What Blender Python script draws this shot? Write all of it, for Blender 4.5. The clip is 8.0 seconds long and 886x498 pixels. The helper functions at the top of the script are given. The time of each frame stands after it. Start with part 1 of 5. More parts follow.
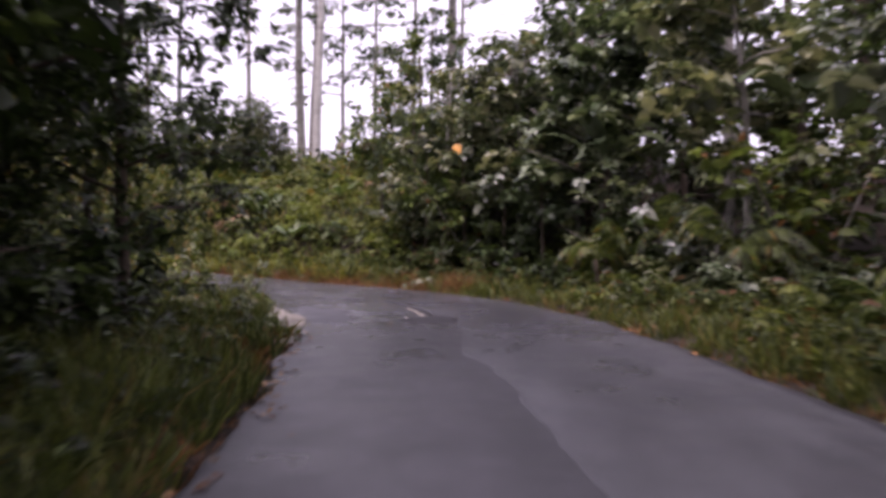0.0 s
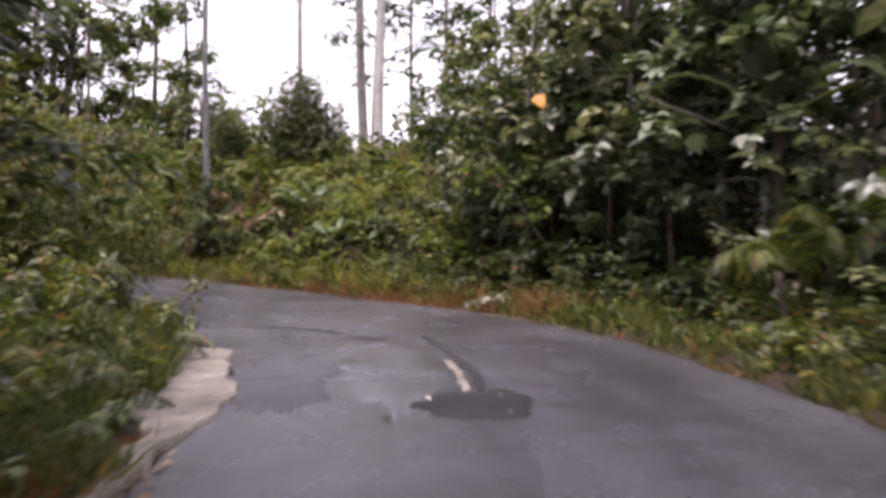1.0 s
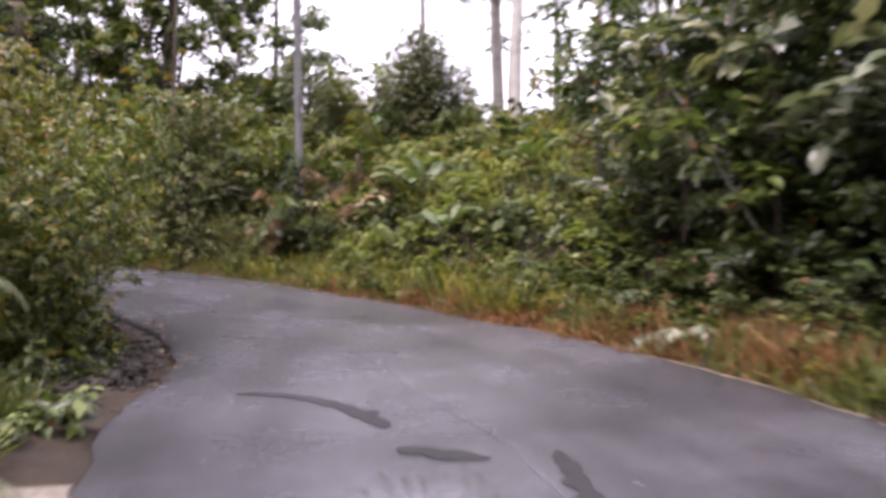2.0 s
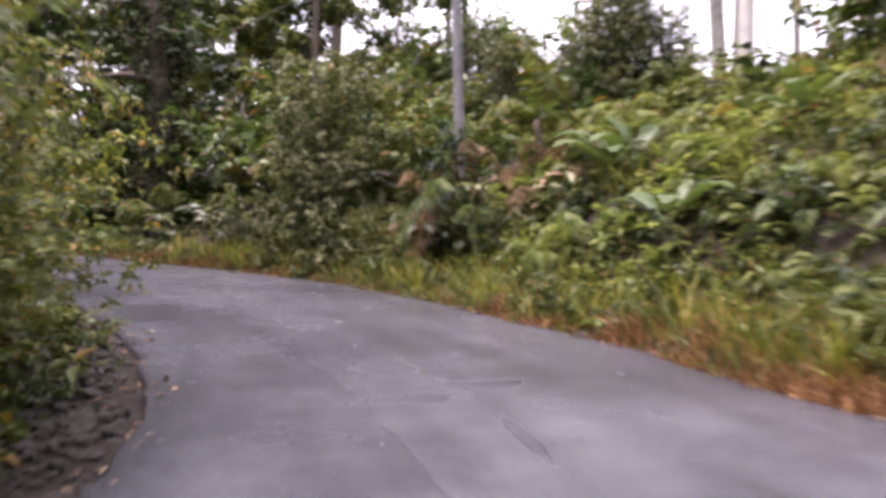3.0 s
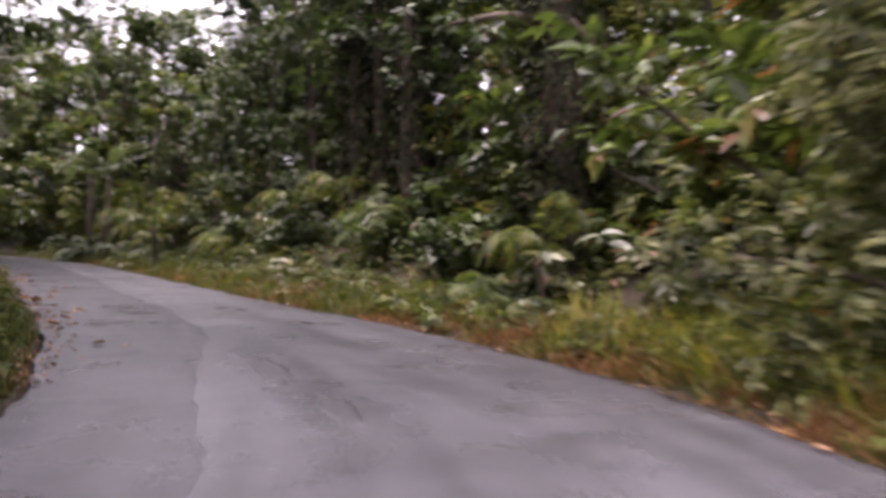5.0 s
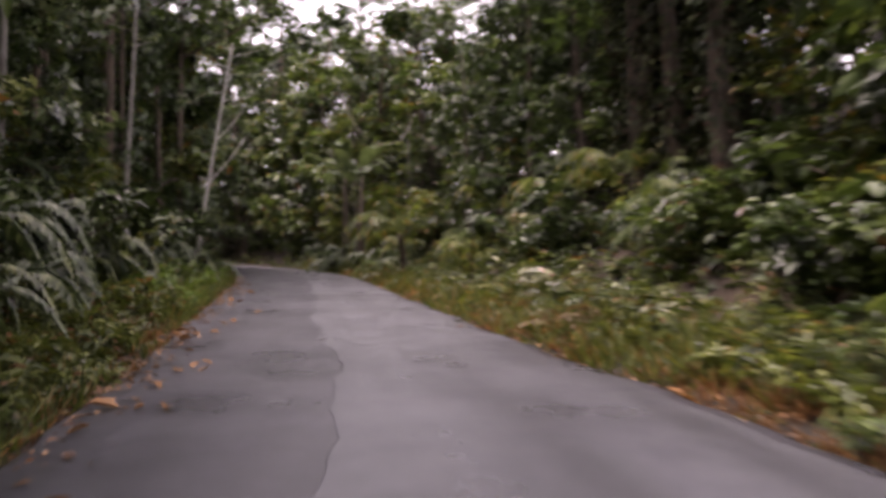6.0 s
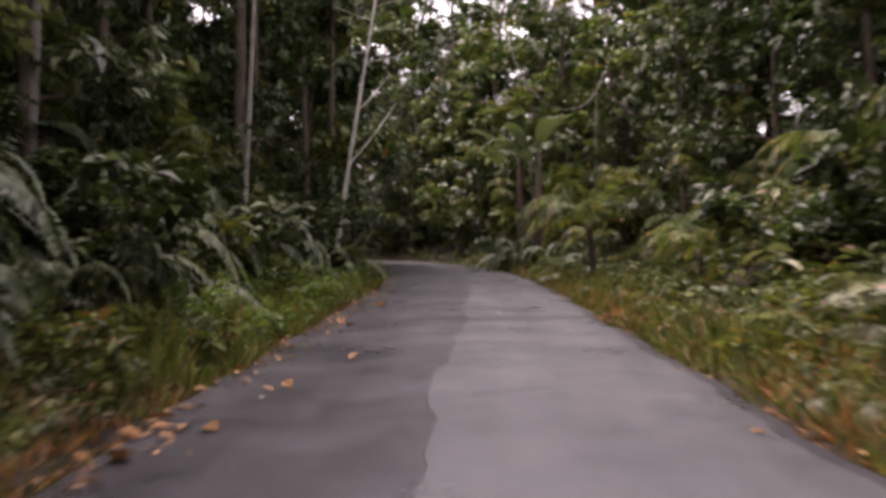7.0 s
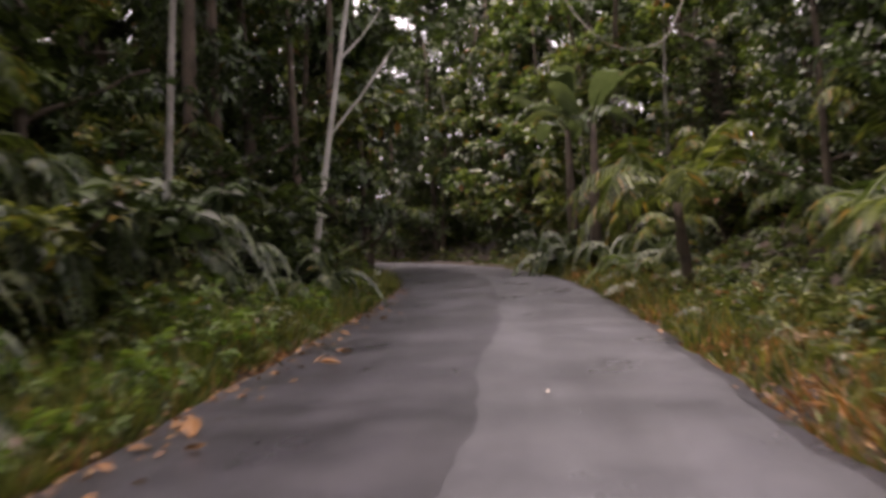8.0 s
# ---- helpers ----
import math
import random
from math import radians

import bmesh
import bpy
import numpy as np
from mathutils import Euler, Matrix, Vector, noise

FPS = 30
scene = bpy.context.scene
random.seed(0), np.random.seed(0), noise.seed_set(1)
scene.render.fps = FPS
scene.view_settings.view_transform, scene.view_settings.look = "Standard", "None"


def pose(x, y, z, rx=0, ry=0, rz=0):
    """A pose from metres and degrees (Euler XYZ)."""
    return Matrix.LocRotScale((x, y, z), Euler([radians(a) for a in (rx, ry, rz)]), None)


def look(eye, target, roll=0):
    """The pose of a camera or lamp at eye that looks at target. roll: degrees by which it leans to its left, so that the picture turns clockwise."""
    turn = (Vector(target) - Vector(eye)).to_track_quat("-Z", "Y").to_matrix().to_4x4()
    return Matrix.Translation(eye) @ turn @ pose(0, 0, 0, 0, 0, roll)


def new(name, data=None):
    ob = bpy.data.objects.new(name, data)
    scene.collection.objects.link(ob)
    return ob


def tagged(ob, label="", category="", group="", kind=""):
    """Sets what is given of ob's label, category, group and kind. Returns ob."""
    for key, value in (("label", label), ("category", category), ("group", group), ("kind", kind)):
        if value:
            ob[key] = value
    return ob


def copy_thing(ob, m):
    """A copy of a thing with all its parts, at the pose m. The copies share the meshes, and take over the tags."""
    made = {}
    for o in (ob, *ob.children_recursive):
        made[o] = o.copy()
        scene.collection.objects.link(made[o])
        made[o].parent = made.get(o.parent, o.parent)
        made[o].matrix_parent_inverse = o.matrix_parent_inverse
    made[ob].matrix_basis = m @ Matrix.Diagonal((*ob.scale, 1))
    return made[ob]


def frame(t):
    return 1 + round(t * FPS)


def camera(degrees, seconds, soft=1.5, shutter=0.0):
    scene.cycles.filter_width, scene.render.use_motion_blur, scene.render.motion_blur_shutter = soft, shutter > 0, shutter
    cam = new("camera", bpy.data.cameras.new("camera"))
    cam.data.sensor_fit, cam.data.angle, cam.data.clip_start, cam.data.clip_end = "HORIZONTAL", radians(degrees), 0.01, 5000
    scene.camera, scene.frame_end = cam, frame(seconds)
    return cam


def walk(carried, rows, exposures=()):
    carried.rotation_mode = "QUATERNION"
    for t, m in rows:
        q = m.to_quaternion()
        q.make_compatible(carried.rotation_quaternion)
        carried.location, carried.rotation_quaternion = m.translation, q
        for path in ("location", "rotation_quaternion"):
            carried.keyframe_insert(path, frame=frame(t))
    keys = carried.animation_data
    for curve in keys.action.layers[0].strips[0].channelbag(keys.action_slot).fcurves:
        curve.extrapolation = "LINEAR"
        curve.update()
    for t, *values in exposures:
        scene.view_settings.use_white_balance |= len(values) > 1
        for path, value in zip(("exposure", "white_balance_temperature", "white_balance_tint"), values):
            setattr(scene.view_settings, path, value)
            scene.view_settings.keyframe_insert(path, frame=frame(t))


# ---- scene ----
cam = camera(57.1, 8.0, soft=3.6, shutter=0.5)
METRES, EYE, TILT, LEAN, TURN = 54.0, 1.35, 0.0, 0.0, 0.0
ROWS = [
    (0.0, 0.0, 0.0, 0.0, -0.0, 0.0, -0.0),
    (0.5, 0.0044, 0.0659, 0.0004, 3.06, -0.06, 0.62),
    (1.0, 0.0047, 0.1308, 0.0014, 6.34, 0.04, 0.32),
    (2.5, -0.0277, 0.3056, 0.0029, 23.13, -0.71, 0.29),
    (3.0, -0.0513, 0.3569, 0.0023, 29.82, -0.43, 0.56),
    (3.5, -0.0806, 0.4069, 0.0033, 37.01, 0.61, 1.25),
    (4.0, -0.1175, 0.4524, 0.0039, 44.54, 0.3, 1.5),
    (4.5, -0.16, 0.4918, 0.0061, 52.78, 1.72, 0.92),
    (6.0, -0.3307, 0.5684, 0.0163, 81.18, 3.18, 1.39),
    (6.5, -0.3944, 0.5761, 0.0203, 89.21, 3.27, 1.39),
    (7.0, -0.4612, 0.5784, 0.0249, 93.9, 2.92, 1.15),
    (7.5, -0.5294, 0.5793, 0.0293, 96.03, 2.99, 2.1),
    (8.0, -0.6006, 0.5792, 0.0335, 97.26, 2.8, 2.75),
]
EXPOSURES = [(0, 1.14, 6300, 42), (1, 1.46, 6500, 31.5), (2.5, 1.99, 6350, 34.5), (3.5, 2.13, 6400, 34.5), (4, 2.1, 6600, 34), (4.5, 2.08, 6600, 33.5), (6, 1.78, 6950, 35.5), (7, 1.7, 7050, 32.5), (8, 1.68, 7150, 31)]
walk(cam, [(t, pose(0, 0, EYE, TILT, LEAN, TURN) @ pose(METRES * x, METRES * y, METRES * z, 90 + pitch, roll, yaw)) for t, x, y, z, yaw, pitch, roll in ROWS], EXPOSURES)

# ---- sky and light: an overcast tropical day ----
world = bpy.data.worlds.new("overcast_sky")
scene.world = world
world.use_nodes = True
wn, wl = world.node_tree.nodes, world.node_tree.links
sky = wn.new("ShaderNodeTexSky")
sky.sky_type, sky.sun_disc = "NISHITA", False
sky.sun_elevation, sky.sun_rotation = radians(71), radians(215)
sky.air_density, sky.dust_density = 1.0, 6.0
haze = wn.new("ShaderNodeMix")
haze.data_type = "RGBA"
haze.inputs["Factor"].default_value = 0.75
haze.inputs["B"].default_value = (13.0, 13.2, 13.6, 1)
wl.new(sky.outputs["Color"], haze.inputs["A"])
wl.new(haze.outputs["Result"], wn["Background"].inputs["Color"])
wn["Background"].inputs["Strength"].default_value = 0.06
sun_data = bpy.data.lights.new("sun", "SUN")
sun_data.energy, sun_data.angle, sun_data.color = 1.5, radians(30), (1.0, 0.96, 0.9)
sun_ob = new("sun", sun_data)
sun_ob.matrix_basis = look((-12, -17, 60), (0, 0, 0))


# ---- materials ----
def material(name):
    m = bpy.data.materials.new(name)
    m.use_nodes = True
    return m, m.node_tree.nodes, m.node_tree.links, m.node_tree.nodes["Principled BSDF"]


def ramp(nodes, links, source, stops):
    r = nodes.new("ShaderNodeValToRGB")
    e = r.color_ramp.elements
    while len(e) < len(stops):
        e.new(0.5)
    for el, (p, c) in zip(e, stops):
        el.position, el.color = p, (*c, 1)
    links.new(source, r.inputs[0])
    return r.outputs[0]


def noise_tex(nodes, links, scale, detail=4.0, rough=0.6, space="Object"):
    co = nodes.new("ShaderNodeTexCoord")
    n = nodes.new("ShaderNodeTexNoise")
    n.inputs["Scale"].default_value, n.inputs["Detail"].default_value, n.inputs["Roughness"].default_value = scale, detail, rough
    links.new(co.outputs[space], n.inputs["Vector"])
    return n.outputs["Fac"]


def mix(nodes, links, fac, a, b, mode="MIX"):
    m = nodes.new("ShaderNodeMix")
    m.data_type, m.blend_type = "RGBA", mode
    for key, v in (("Factor", fac), ("A", a), ("B", b)):
        if isinstance(v, (int, float)):
            m.inputs[key].default_value = v
        elif isinstance(v, tuple):
            m.inputs[key].default_value = (*v, 1)
        else:
            links.new(v, m.inputs[key])
    return m.outputs["Result"]


def bump(nodes, links, bsdf, height, strength, distance=0.02):
    b = nodes.new("ShaderNodeBump")
    b.inputs["Strength"].default_value, b.inputs["Distance"].default_value = strength, distance
    links.new(height, b.inputs["Height"])
    links.new(b.outputs["Normal"], bsdf.inputs["Normal"])


def leaf_material(name, dark, mid, pale, rough=0.42, through_light=0.3, old=None, shine=0.5):
    """Leaves: each blade takes its own tone between dark, mid and pale; a few are old and brown."""
    m, n, l, b = material(name)
    geo = n.new("ShaderNodeNewGeometry")
    info = n.new("ShaderNodeObjectInfo")
    dark, pale = tuple(v * 0.75 for v in dark), tuple(v * 1.15 for v in pale)
    stops = [(0.0, dark), (0.5, mid), (0.91, pale)]
    if old:
        stops.append((0.95, old))
    c = ramp(n, l, geo.outputs["Random Per Island"], stops)
    blotch = ramp(n, l, noise_tex(n, l, 3.0), [(0.3, (0.75, 0.78, 0.7)), (0.7, (1.2, 1.15, 1.1))])
    c = mix(n, l, 1.0, c, blotch, "MULTIPLY")
    cool = 1.25 if mid[1] > mid[0] else 0.9
    tone = ramp(n, l, info.outputs["Random"], [(0.0, (0.86, 0.83, cool)), (0.5, (1.06, 0.97, cool * 1.1)), (1.0, (1.27, 1.07, cool))])
    c = mix(n, l, 1.0, c, tone, "MULTIPLY")
    l.new(c, b.inputs["Base Color"])
    b.inputs["Roughness"].default_value = rough
    b.inputs["Specular IOR Level"].default_value = shine
    t = n.new("ShaderNodeBsdfTranslucent")
    l.new(mix(n, l, 1.0, c, (1.22, 1.28, 0.75), "MULTIPLY"), t.inputs["Color"])
    s = n.new("ShaderNodeMixShader")
    s.inputs[0].default_value = through_light
    l.new(b.outputs[0], s.inputs[1])
    l.new(t.outputs[0], s.inputs[2])
    l.new(s.outputs[0], n["Material Output"].inputs["Surface"])
    return m


def plain_material(name, low, high, scale, rough=0.8, relief=0.4, fine=40.0, distance=0.02):
    m, n, l, b = material(name)
    big = ramp(n, l, noise_tex(n, l, scale), [(0.3, low), (0.7, high)])
    grain_fac = noise_tex(n, l, fine, 3)
    grain = ramp(n, l, grain_fac, [(0.3, (0.7, 0.7, 0.7)), (0.7, (1.25, 1.25, 1.25))])
    l.new(mix(n, l, 1.0, big, grain, "MULTIPLY"), b.inputs["Base Color"])
    b.inputs["Roughness"].default_value = rough
    bump(n, l, b, grain_fac, relief, distance)
    return m


def asphalt_material(name, low, high, rough_low=0.42, rough_high=0.62, lanes=False, worn=None, relief=0.4):
    m, n, l, b = material(name)
    big = ramp(n, l, noise_tex(n, l, 0.4, 7, 0.66), [(0.38, low), (0.62, high)])
    # paler tone through the bend: lanes blended, sky sheen put into the colour
    if worn:
        uv = n.new("ShaderNodeUVMap")
        split = n.new("ShaderNodeSeparateXYZ")
        l.new(uv.outputs[0], split.inputs[0])
        scale = n.new("ShaderNodeMapRange")
        scale.inputs["From Min"].default_value, scale.inputs["From Max"].default_value = -40, 120
        l.new(split.outputs["X"], scale.inputs["Value"])
        spread = ramp(n, l, scale.outputs["Result"], [(0.0, (0, 0, 0)), (0.305, (0, 0, 0)), (0.335, (1, 1, 1)), (0.44, (1, 1, 1)), (0.5, (0.3, 0.3, 0.3)), (0.56, (0, 0, 0))])
        big = mix(n, l, spread, big, ramp(n, l, noise_tex(n, l, 0.4, 7, 0.66), [(0.38, worn[0]), (0.62, worn[1])]))
    stains = ramp(n, l, noise_tex(n, l, 1.7, 5, 0.7), [(0.3, (0.78, 0.78, 0.8)), (0.5, (1, 1, 1)), (0.72, (1.12, 1.11, 1.1))])
    c = mix(n, l, 1.0, big, stains, "MULTIPLY")
    if lanes:
        uv = n.new("ShaderNodeUVMap")
        stretch = n.new("ShaderNodeVectorMath")
        stretch.operation = "MULTIPLY"
        stretch.inputs[1].default_value = (0.16, 1.5, 1.0)
        l.new(uv.outputs[0], stretch.inputs[0])
        tracks = n.new("ShaderNodeTexNoise")
        tracks.inputs["Scale"].default_value, tracks.inputs["Detail"].default_value = 1.0, 6.0
        l.new(stretch.outputs[0], tracks.inputs["Vector"])
        c = mix(n, l, 1.0, c, ramp(n, l, tracks.outputs["Fac"], [(0.32, (0.72, 0.71, 0.72)), (0.5, (1, 1, 1)), (0.68, (1.2, 1.19, 1.21))]), "MULTIPLY")
    chips_fac = noise_tex(n, l, 160.0, 2, 0.7)
    chips = ramp(n, l, chips_fac, [(0.35, (0.6, 0.6, 0.6)), (0.6, (1.05, 1.05, 1.05)), (0.75, (1.9, 1.85, 1.8))])
    l.new(mix(n, l, 0.8, c, mix(n, l, 1.0, c, chips, "MULTIPLY")), b.inputs["Base Color"])
    r = ramp(n, l, noise_tex(n, l, 0.9, 5), [(0.35, (rough_low,) * 3), (0.65, (rough_high,) * 3)])
    if worn:
        r = mix(n, l, spread, r, mix(n, l, 1.0, r, (0.66, 0.66, 0.66), "MULTIPLY"))
    l.new(r, b.inputs["Roughness"])
    b.inputs["Specular IOR Level"].default_value = 0.5
    bump(n, l, b, chips_fac, relief, 0.005)
    return m


# the last colour pair is raised to hold sky sheen in the bend
ASPHALT = asphalt_material("old_asphalt", (0.0272, 0.0270, 0.0321), (0.0583, 0.0570, 0.0672), 0.27, 0.45, True, ((0.0520, 0.0517, 0.0595), (0.0909, 0.0920, 0.1046)))
OVERLAY = asphalt_material("newer_asphalt", (0.0784, 0.0800, 0.0884), (0.1117, 0.1140, 0.1260), 0.27, 0.43, True, ((0.0628, 0.0633, 0.0726), (0.1060, 0.1081, 0.1213)))
TAR = asphalt_material("tar_patch", (0.0096, 0.0100, 0.0110), (0.0230, 0.0220, 0.0242), 0.65, 0.9)
OLD = asphalt_material("broken_asphalt", (0.0319, 0.0320, 0.0372), (0.0800, 0.0810, 0.0900), 0.45, 0.7)
TAR_WORN = asphalt_material("faded_tar", (0.0264, 0.0270, 0.0300), (0.0546, 0.0550, 0.0620), 0.45, 0.7)
# damp asphalt, made paler so its colour holds the sky's sheen
WET_SHEEN = asphalt_material("wet_sheen_asphalt", (0.0706, 0.0730, 0.0827), (0.1223, 0.1260, 0.1427), 0.12, 0.32, relief=0.2)
CONCRETE = plain_material("worn_concrete", (0.13, 0.115, 0.09), (0.34, 0.31, 0.26), 2.6, 0.85, 0.8, 22.0, 0.03)
SAND = plain_material("pale_grit", (0.09, 0.07, 0.05), (0.22, 0.18, 0.13), 2.5, 0.95, 0.6, 60.0)
STONE = plain_material("rubble_stone", (0.022, 0.018, 0.014), (0.095, 0.08, 0.064), 3.0, 0.8, 0.5)
SOIL = plain_material("forest_soil", (0.018, 0.014, 0.009), (0.05, 0.033, 0.018), 0.8, 0.95, 0.8, 25.0, 0.05)
BARK_GREY = plain_material("grey_bark", (0.16, 0.145, 0.125), (0.36, 0.34, 0.3), 2.0, 0.85, 0.6, 30.0)
# grey bark again, darkened so the colour carries the trunk's shade
BARK_SHADED = plain_material("shaded_grey_bark", (0.1, 0.1, 0.1), (0.24, 0.24, 0.235), 2.0, 0.85, 0.6, 30.0)
BARK_BROWN = plain_material("brown_bark", (0.05, 0.038, 0.028), (0.14, 0.105, 0.075), 2.5, 0.9, 0.7, 25.0)
BARK_PALE = plain_material("pale_bark", (0.34, 0.32, 0.28), (0.62, 0.6, 0.55), 2.0, 0.8, 0.5, 30.0)
LEAF_DARK = leaf_material("dark_leaf", (0.018, 0.032, 0.009), (0.035, 0.065, 0.014), (0.075, 0.125, 0.029), 0.44, 0.22)
LEAF_CREEPER = leaf_material("creeper_leaf", (0.010, 0.014, 0.006), (0.022, 0.032, 0.011), (0.045, 0.058, 0.018), 0.8, 0.1, (0.05, 0.03, 0.016), 0.12)
LEAF_MID = leaf_material("green_leaf", (0.034, 0.062, 0.011), (0.072, 0.125, 0.022), (0.16, 0.225, 0.050), 0.34, 0.3, (0.18, 0.1, 0.029))
LEAF_BRIGHT = leaf_material("fresh_leaf", (0.045, 0.07, 0.014), (0.09, 0.136, 0.025), (0.175, 0.225, 0.05), 0.45, 0.35, (0.25, 0.18, 0.036))
LEAF_GLOSSY = leaf_material("glossy_leaf", (0.045, 0.072, 0.024), (0.095, 0.145, 0.05), (0.21, 0.265, 0.12), 0.25, 0.22)
LEAF_PALE = leaf_material("pale_leaf", (0.07, 0.1, 0.042), (0.15, 0.19, 0.085), (0.27, 0.31, 0.17), 0.38, 0.25, (0.3, 0.2, 0.12))
LEAF_FERN = leaf_material("fern_leaf", (0.034, 0.07, 0.014), (0.075, 0.13, 0.028), (0.16, 0.22, 0.06), 0.45, 0.28)
LEAF_FROND = leaf_material("giant_fern_leaf", (0.026, 0.05, 0.014), (0.06, 0.1, 0.03), (0.14, 0.185, 0.072), 0.42, 0.22)
# yellow-green fern leaf, its tone raised to carry light on the open bank
LEAF_LIT = leaf_material("lit_fern_leaf", (0.085, 0.13, 0.022), (0.17, 0.235, 0.045), (0.27, 0.33, 0.085), 0.4, 0.4)
# colours raised so the leaves hold pale sky highlights besides their gloss
LEAF_SHEEN = leaf_material("sheeny_leaf", (0.055, 0.082, 0.032), (0.12, 0.165, 0.07), (0.25, 0.29, 0.15), 0.24, 0.25, None, 0.6)
LEAF_WEED = leaf_material("weed_leaf", (0.026, 0.045, 0.010), (0.058, 0.09, 0.018), (0.12, 0.155, 0.036), 0.6, 0.28, (0.16, 0.09, 0.03), 0.35)
LEAF_VERGE = leaf_material("lush_weed_leaf", (0.06, 0.12, 0.014), (0.125, 0.225, 0.026), (0.2, 0.31, 0.046), 0.5, 0.4, (0.2, 0.16, 0.04))
LEAF_MATT = leaf_material("matt_climber_leaf", (0.045, 0.066, 0.026), (0.095, 0.125, 0.05), (0.16, 0.19, 0.085), 0.7, 0.3, None, 0.3)
LEAF_OLIVE = leaf_material("olive_leaf", (0.045, 0.062, 0.010), (0.105, 0.125, 0.02), (0.2, 0.205, 0.042), 0.45, 0.3, (0.28, 0.15, 0.03))
LEAF_RUST = leaf_material("rusty_leaf", (0.1, 0.07, 0.03), (0.17, 0.12, 0.06), (0.26, 0.19, 0.11), 0.6, 0.2)
GRASS = leaf_material("grass_blade", (0.038, 0.066, 0.010), (0.082, 0.122, 0.018), (0.155, 0.19, 0.036), 0.6, 0.3, (0.24, 0.17, 0.050))
YELLOW_GRASS = leaf_material("tall_grass_blade", (0.08, 0.12, 0.01), (0.16, 0.21, 0.02), (0.27, 0.29, 0.045), 0.6, 0.35, (0.3, 0.2, 0.07))
DRY_GRASS = leaf_material("dry_grass_blade", (0.11, 0.05, 0.016), (0.2, 0.1, 0.034), (0.31, 0.175, 0.068), 0.7, 0.2)
LITTER = leaf_material("fallen_leaf", (0.11, 0.055, 0.025), (0.27, 0.145, 0.06), (0.45, 0.28, 0.13), 0.6, 0.05)
LITTER_PALE = leaf_material("bleached_leaf", (0.5, 0.48, 0.42), (0.62, 0.6, 0.55), (0.72, 0.7, 0.66), 0.6, 0.05)
ORANGE = leaf_material("orange_leaf", (0.55, 0.24, 0.02), (0.65, 0.3, 0.02), (0.75, 0.38, 0.03), 0.5, 0.3)
WIRE = plain_material("wire_sheath", (0.02, 0.02, 0.02), (0.04, 0.04, 0.04), 3.0, 0.6, 0.0)

# ---- the lie of the land: a drive line, the road's edges beside it, the banks beyond ----
LINE = [(-2.2, -45, -0.3), (-0.8, -12, -0.07), (0, 0, 0), (0.24, 3.56, 0.02), (0.25, 7.06, 0.08), (-0.35, 11.9, 0.11), (-1.5, 16.5, 0.15),
        (-2.77, 19.27, 0.13), (-4.35, 21.97, 0.18), (-6.34, 24.43, 0.21), (-8.64, 26.56, 0.33), (-13.0, 29.25, 0.6), (-17.86, 30.69, 0.88),
        (-24.9, 31.23, 1.34), (-32.43, 31.28, 1.81), (-40, 31.25, 2.27), (-46, 31.1, 2.63), (-52, 30.7, 3.02), (-58, 30.0, 3.4),
        (-64, 28.5, 3.8), (-70, 26, 4.25), (-76, 22, 4.7), (-82, 16, 5.1), (-88, 6, 5.5), (-93, -12, 5.9)]


def spline(points, step=0.25):
    """A smooth line through the points, at even steps."""
    p = np.array([points[0], *points, points[-1]], float)
    out = []
    for a, b, c, d in zip(p, p[1:], p[2:], p[3:]):
        n = max(2, int(np.linalg.norm(c - b) / step))
        for k in range(n):
            u = k / n
            out.append(0.5 * (2 * b + (c - a) * u + (2 * a - 5 * b + 4 * c - d) * u * u + (3 * b - a - 3 * c + d) * u ** 3))
    out.append(p[-1])
    return np.array(out)


DRIVE = spline(LINE)
TANGENT = np.gradient(DRIVE[:, :2], axis=0)
TANGENT /= np.linalg.norm(TANGENT, axis=1)[:, None]
ALONG = np.concatenate([[0], np.cumsum(np.linalg.norm(np.diff(DRIVE[:, :2], axis=0), axis=1))])
ALONG -= ALONG[np.argmin(np.linalg.norm(DRIVE[:, :2], axis=1))]
LEFT_S = (-45, 5, 9.3, 12.2, 14.2, 17, 20, 24, 27, 30, 33, 36, 39, 44, 48, 52, 58, 66, 72, 120)
LEFT_E = (-1.8, -1.74, -1.92, -1.7, -1.58, -1.75, -2.0, -1.66, -1.78, -1.95, -2.07, -2.3, -2.45, -2.42, -2.5, -2.7, -3.0, -3.25, -3.2, -3.2)
RIGHT_S = (-45, 5.7, 9.3, 12.5, 16, 19.5, 22.5, 26, 30, 36, 41, 45, 48, 51, 55, 60, 72, 120)
RIGHT_E = (2.9, 2.9, 3.02, 3.26, 3.44, 3.7, 3.55, 3.25, 3.02, 2.98, 2.95, 2.65, 2.25, 2.0, 1.85, 1.6, 1.5, 1.5)


def wobble(s, seed, size):
    return size * (math.sin(s * 1.7 + seed) * 0.5 + math.sin(s * 4.3 + seed * 2.1) * 0.3 + math.sin(s * 9.1 + seed * 3.7) * 0.2)


def left_edge(s):
    return float(np.interp(s, LEFT_S, LEFT_E)) + wobble(s, 1.0, 0.07)


def right_edge(s):
    return float(np.interp(s, RIGHT_S, RIGHT_E)) + wobble(s, 4.0, 0.07)


def spot(s, lateral):
    """The point of the plan s metres along the drive line, lateral metres to its right."""
    x, y = np.interp(s, ALONG, DRIVE[:, 0]), np.interp(s, ALONG, DRIVE[:, 1])
    tx, ty = np.interp(s, ALONG, TANGENT[:, 0]), np.interp(s, ALONG, TANGENT[:, 1])
    return x + ty * lateral, y - tx * lateral


COARSE = DRIVE[::3]


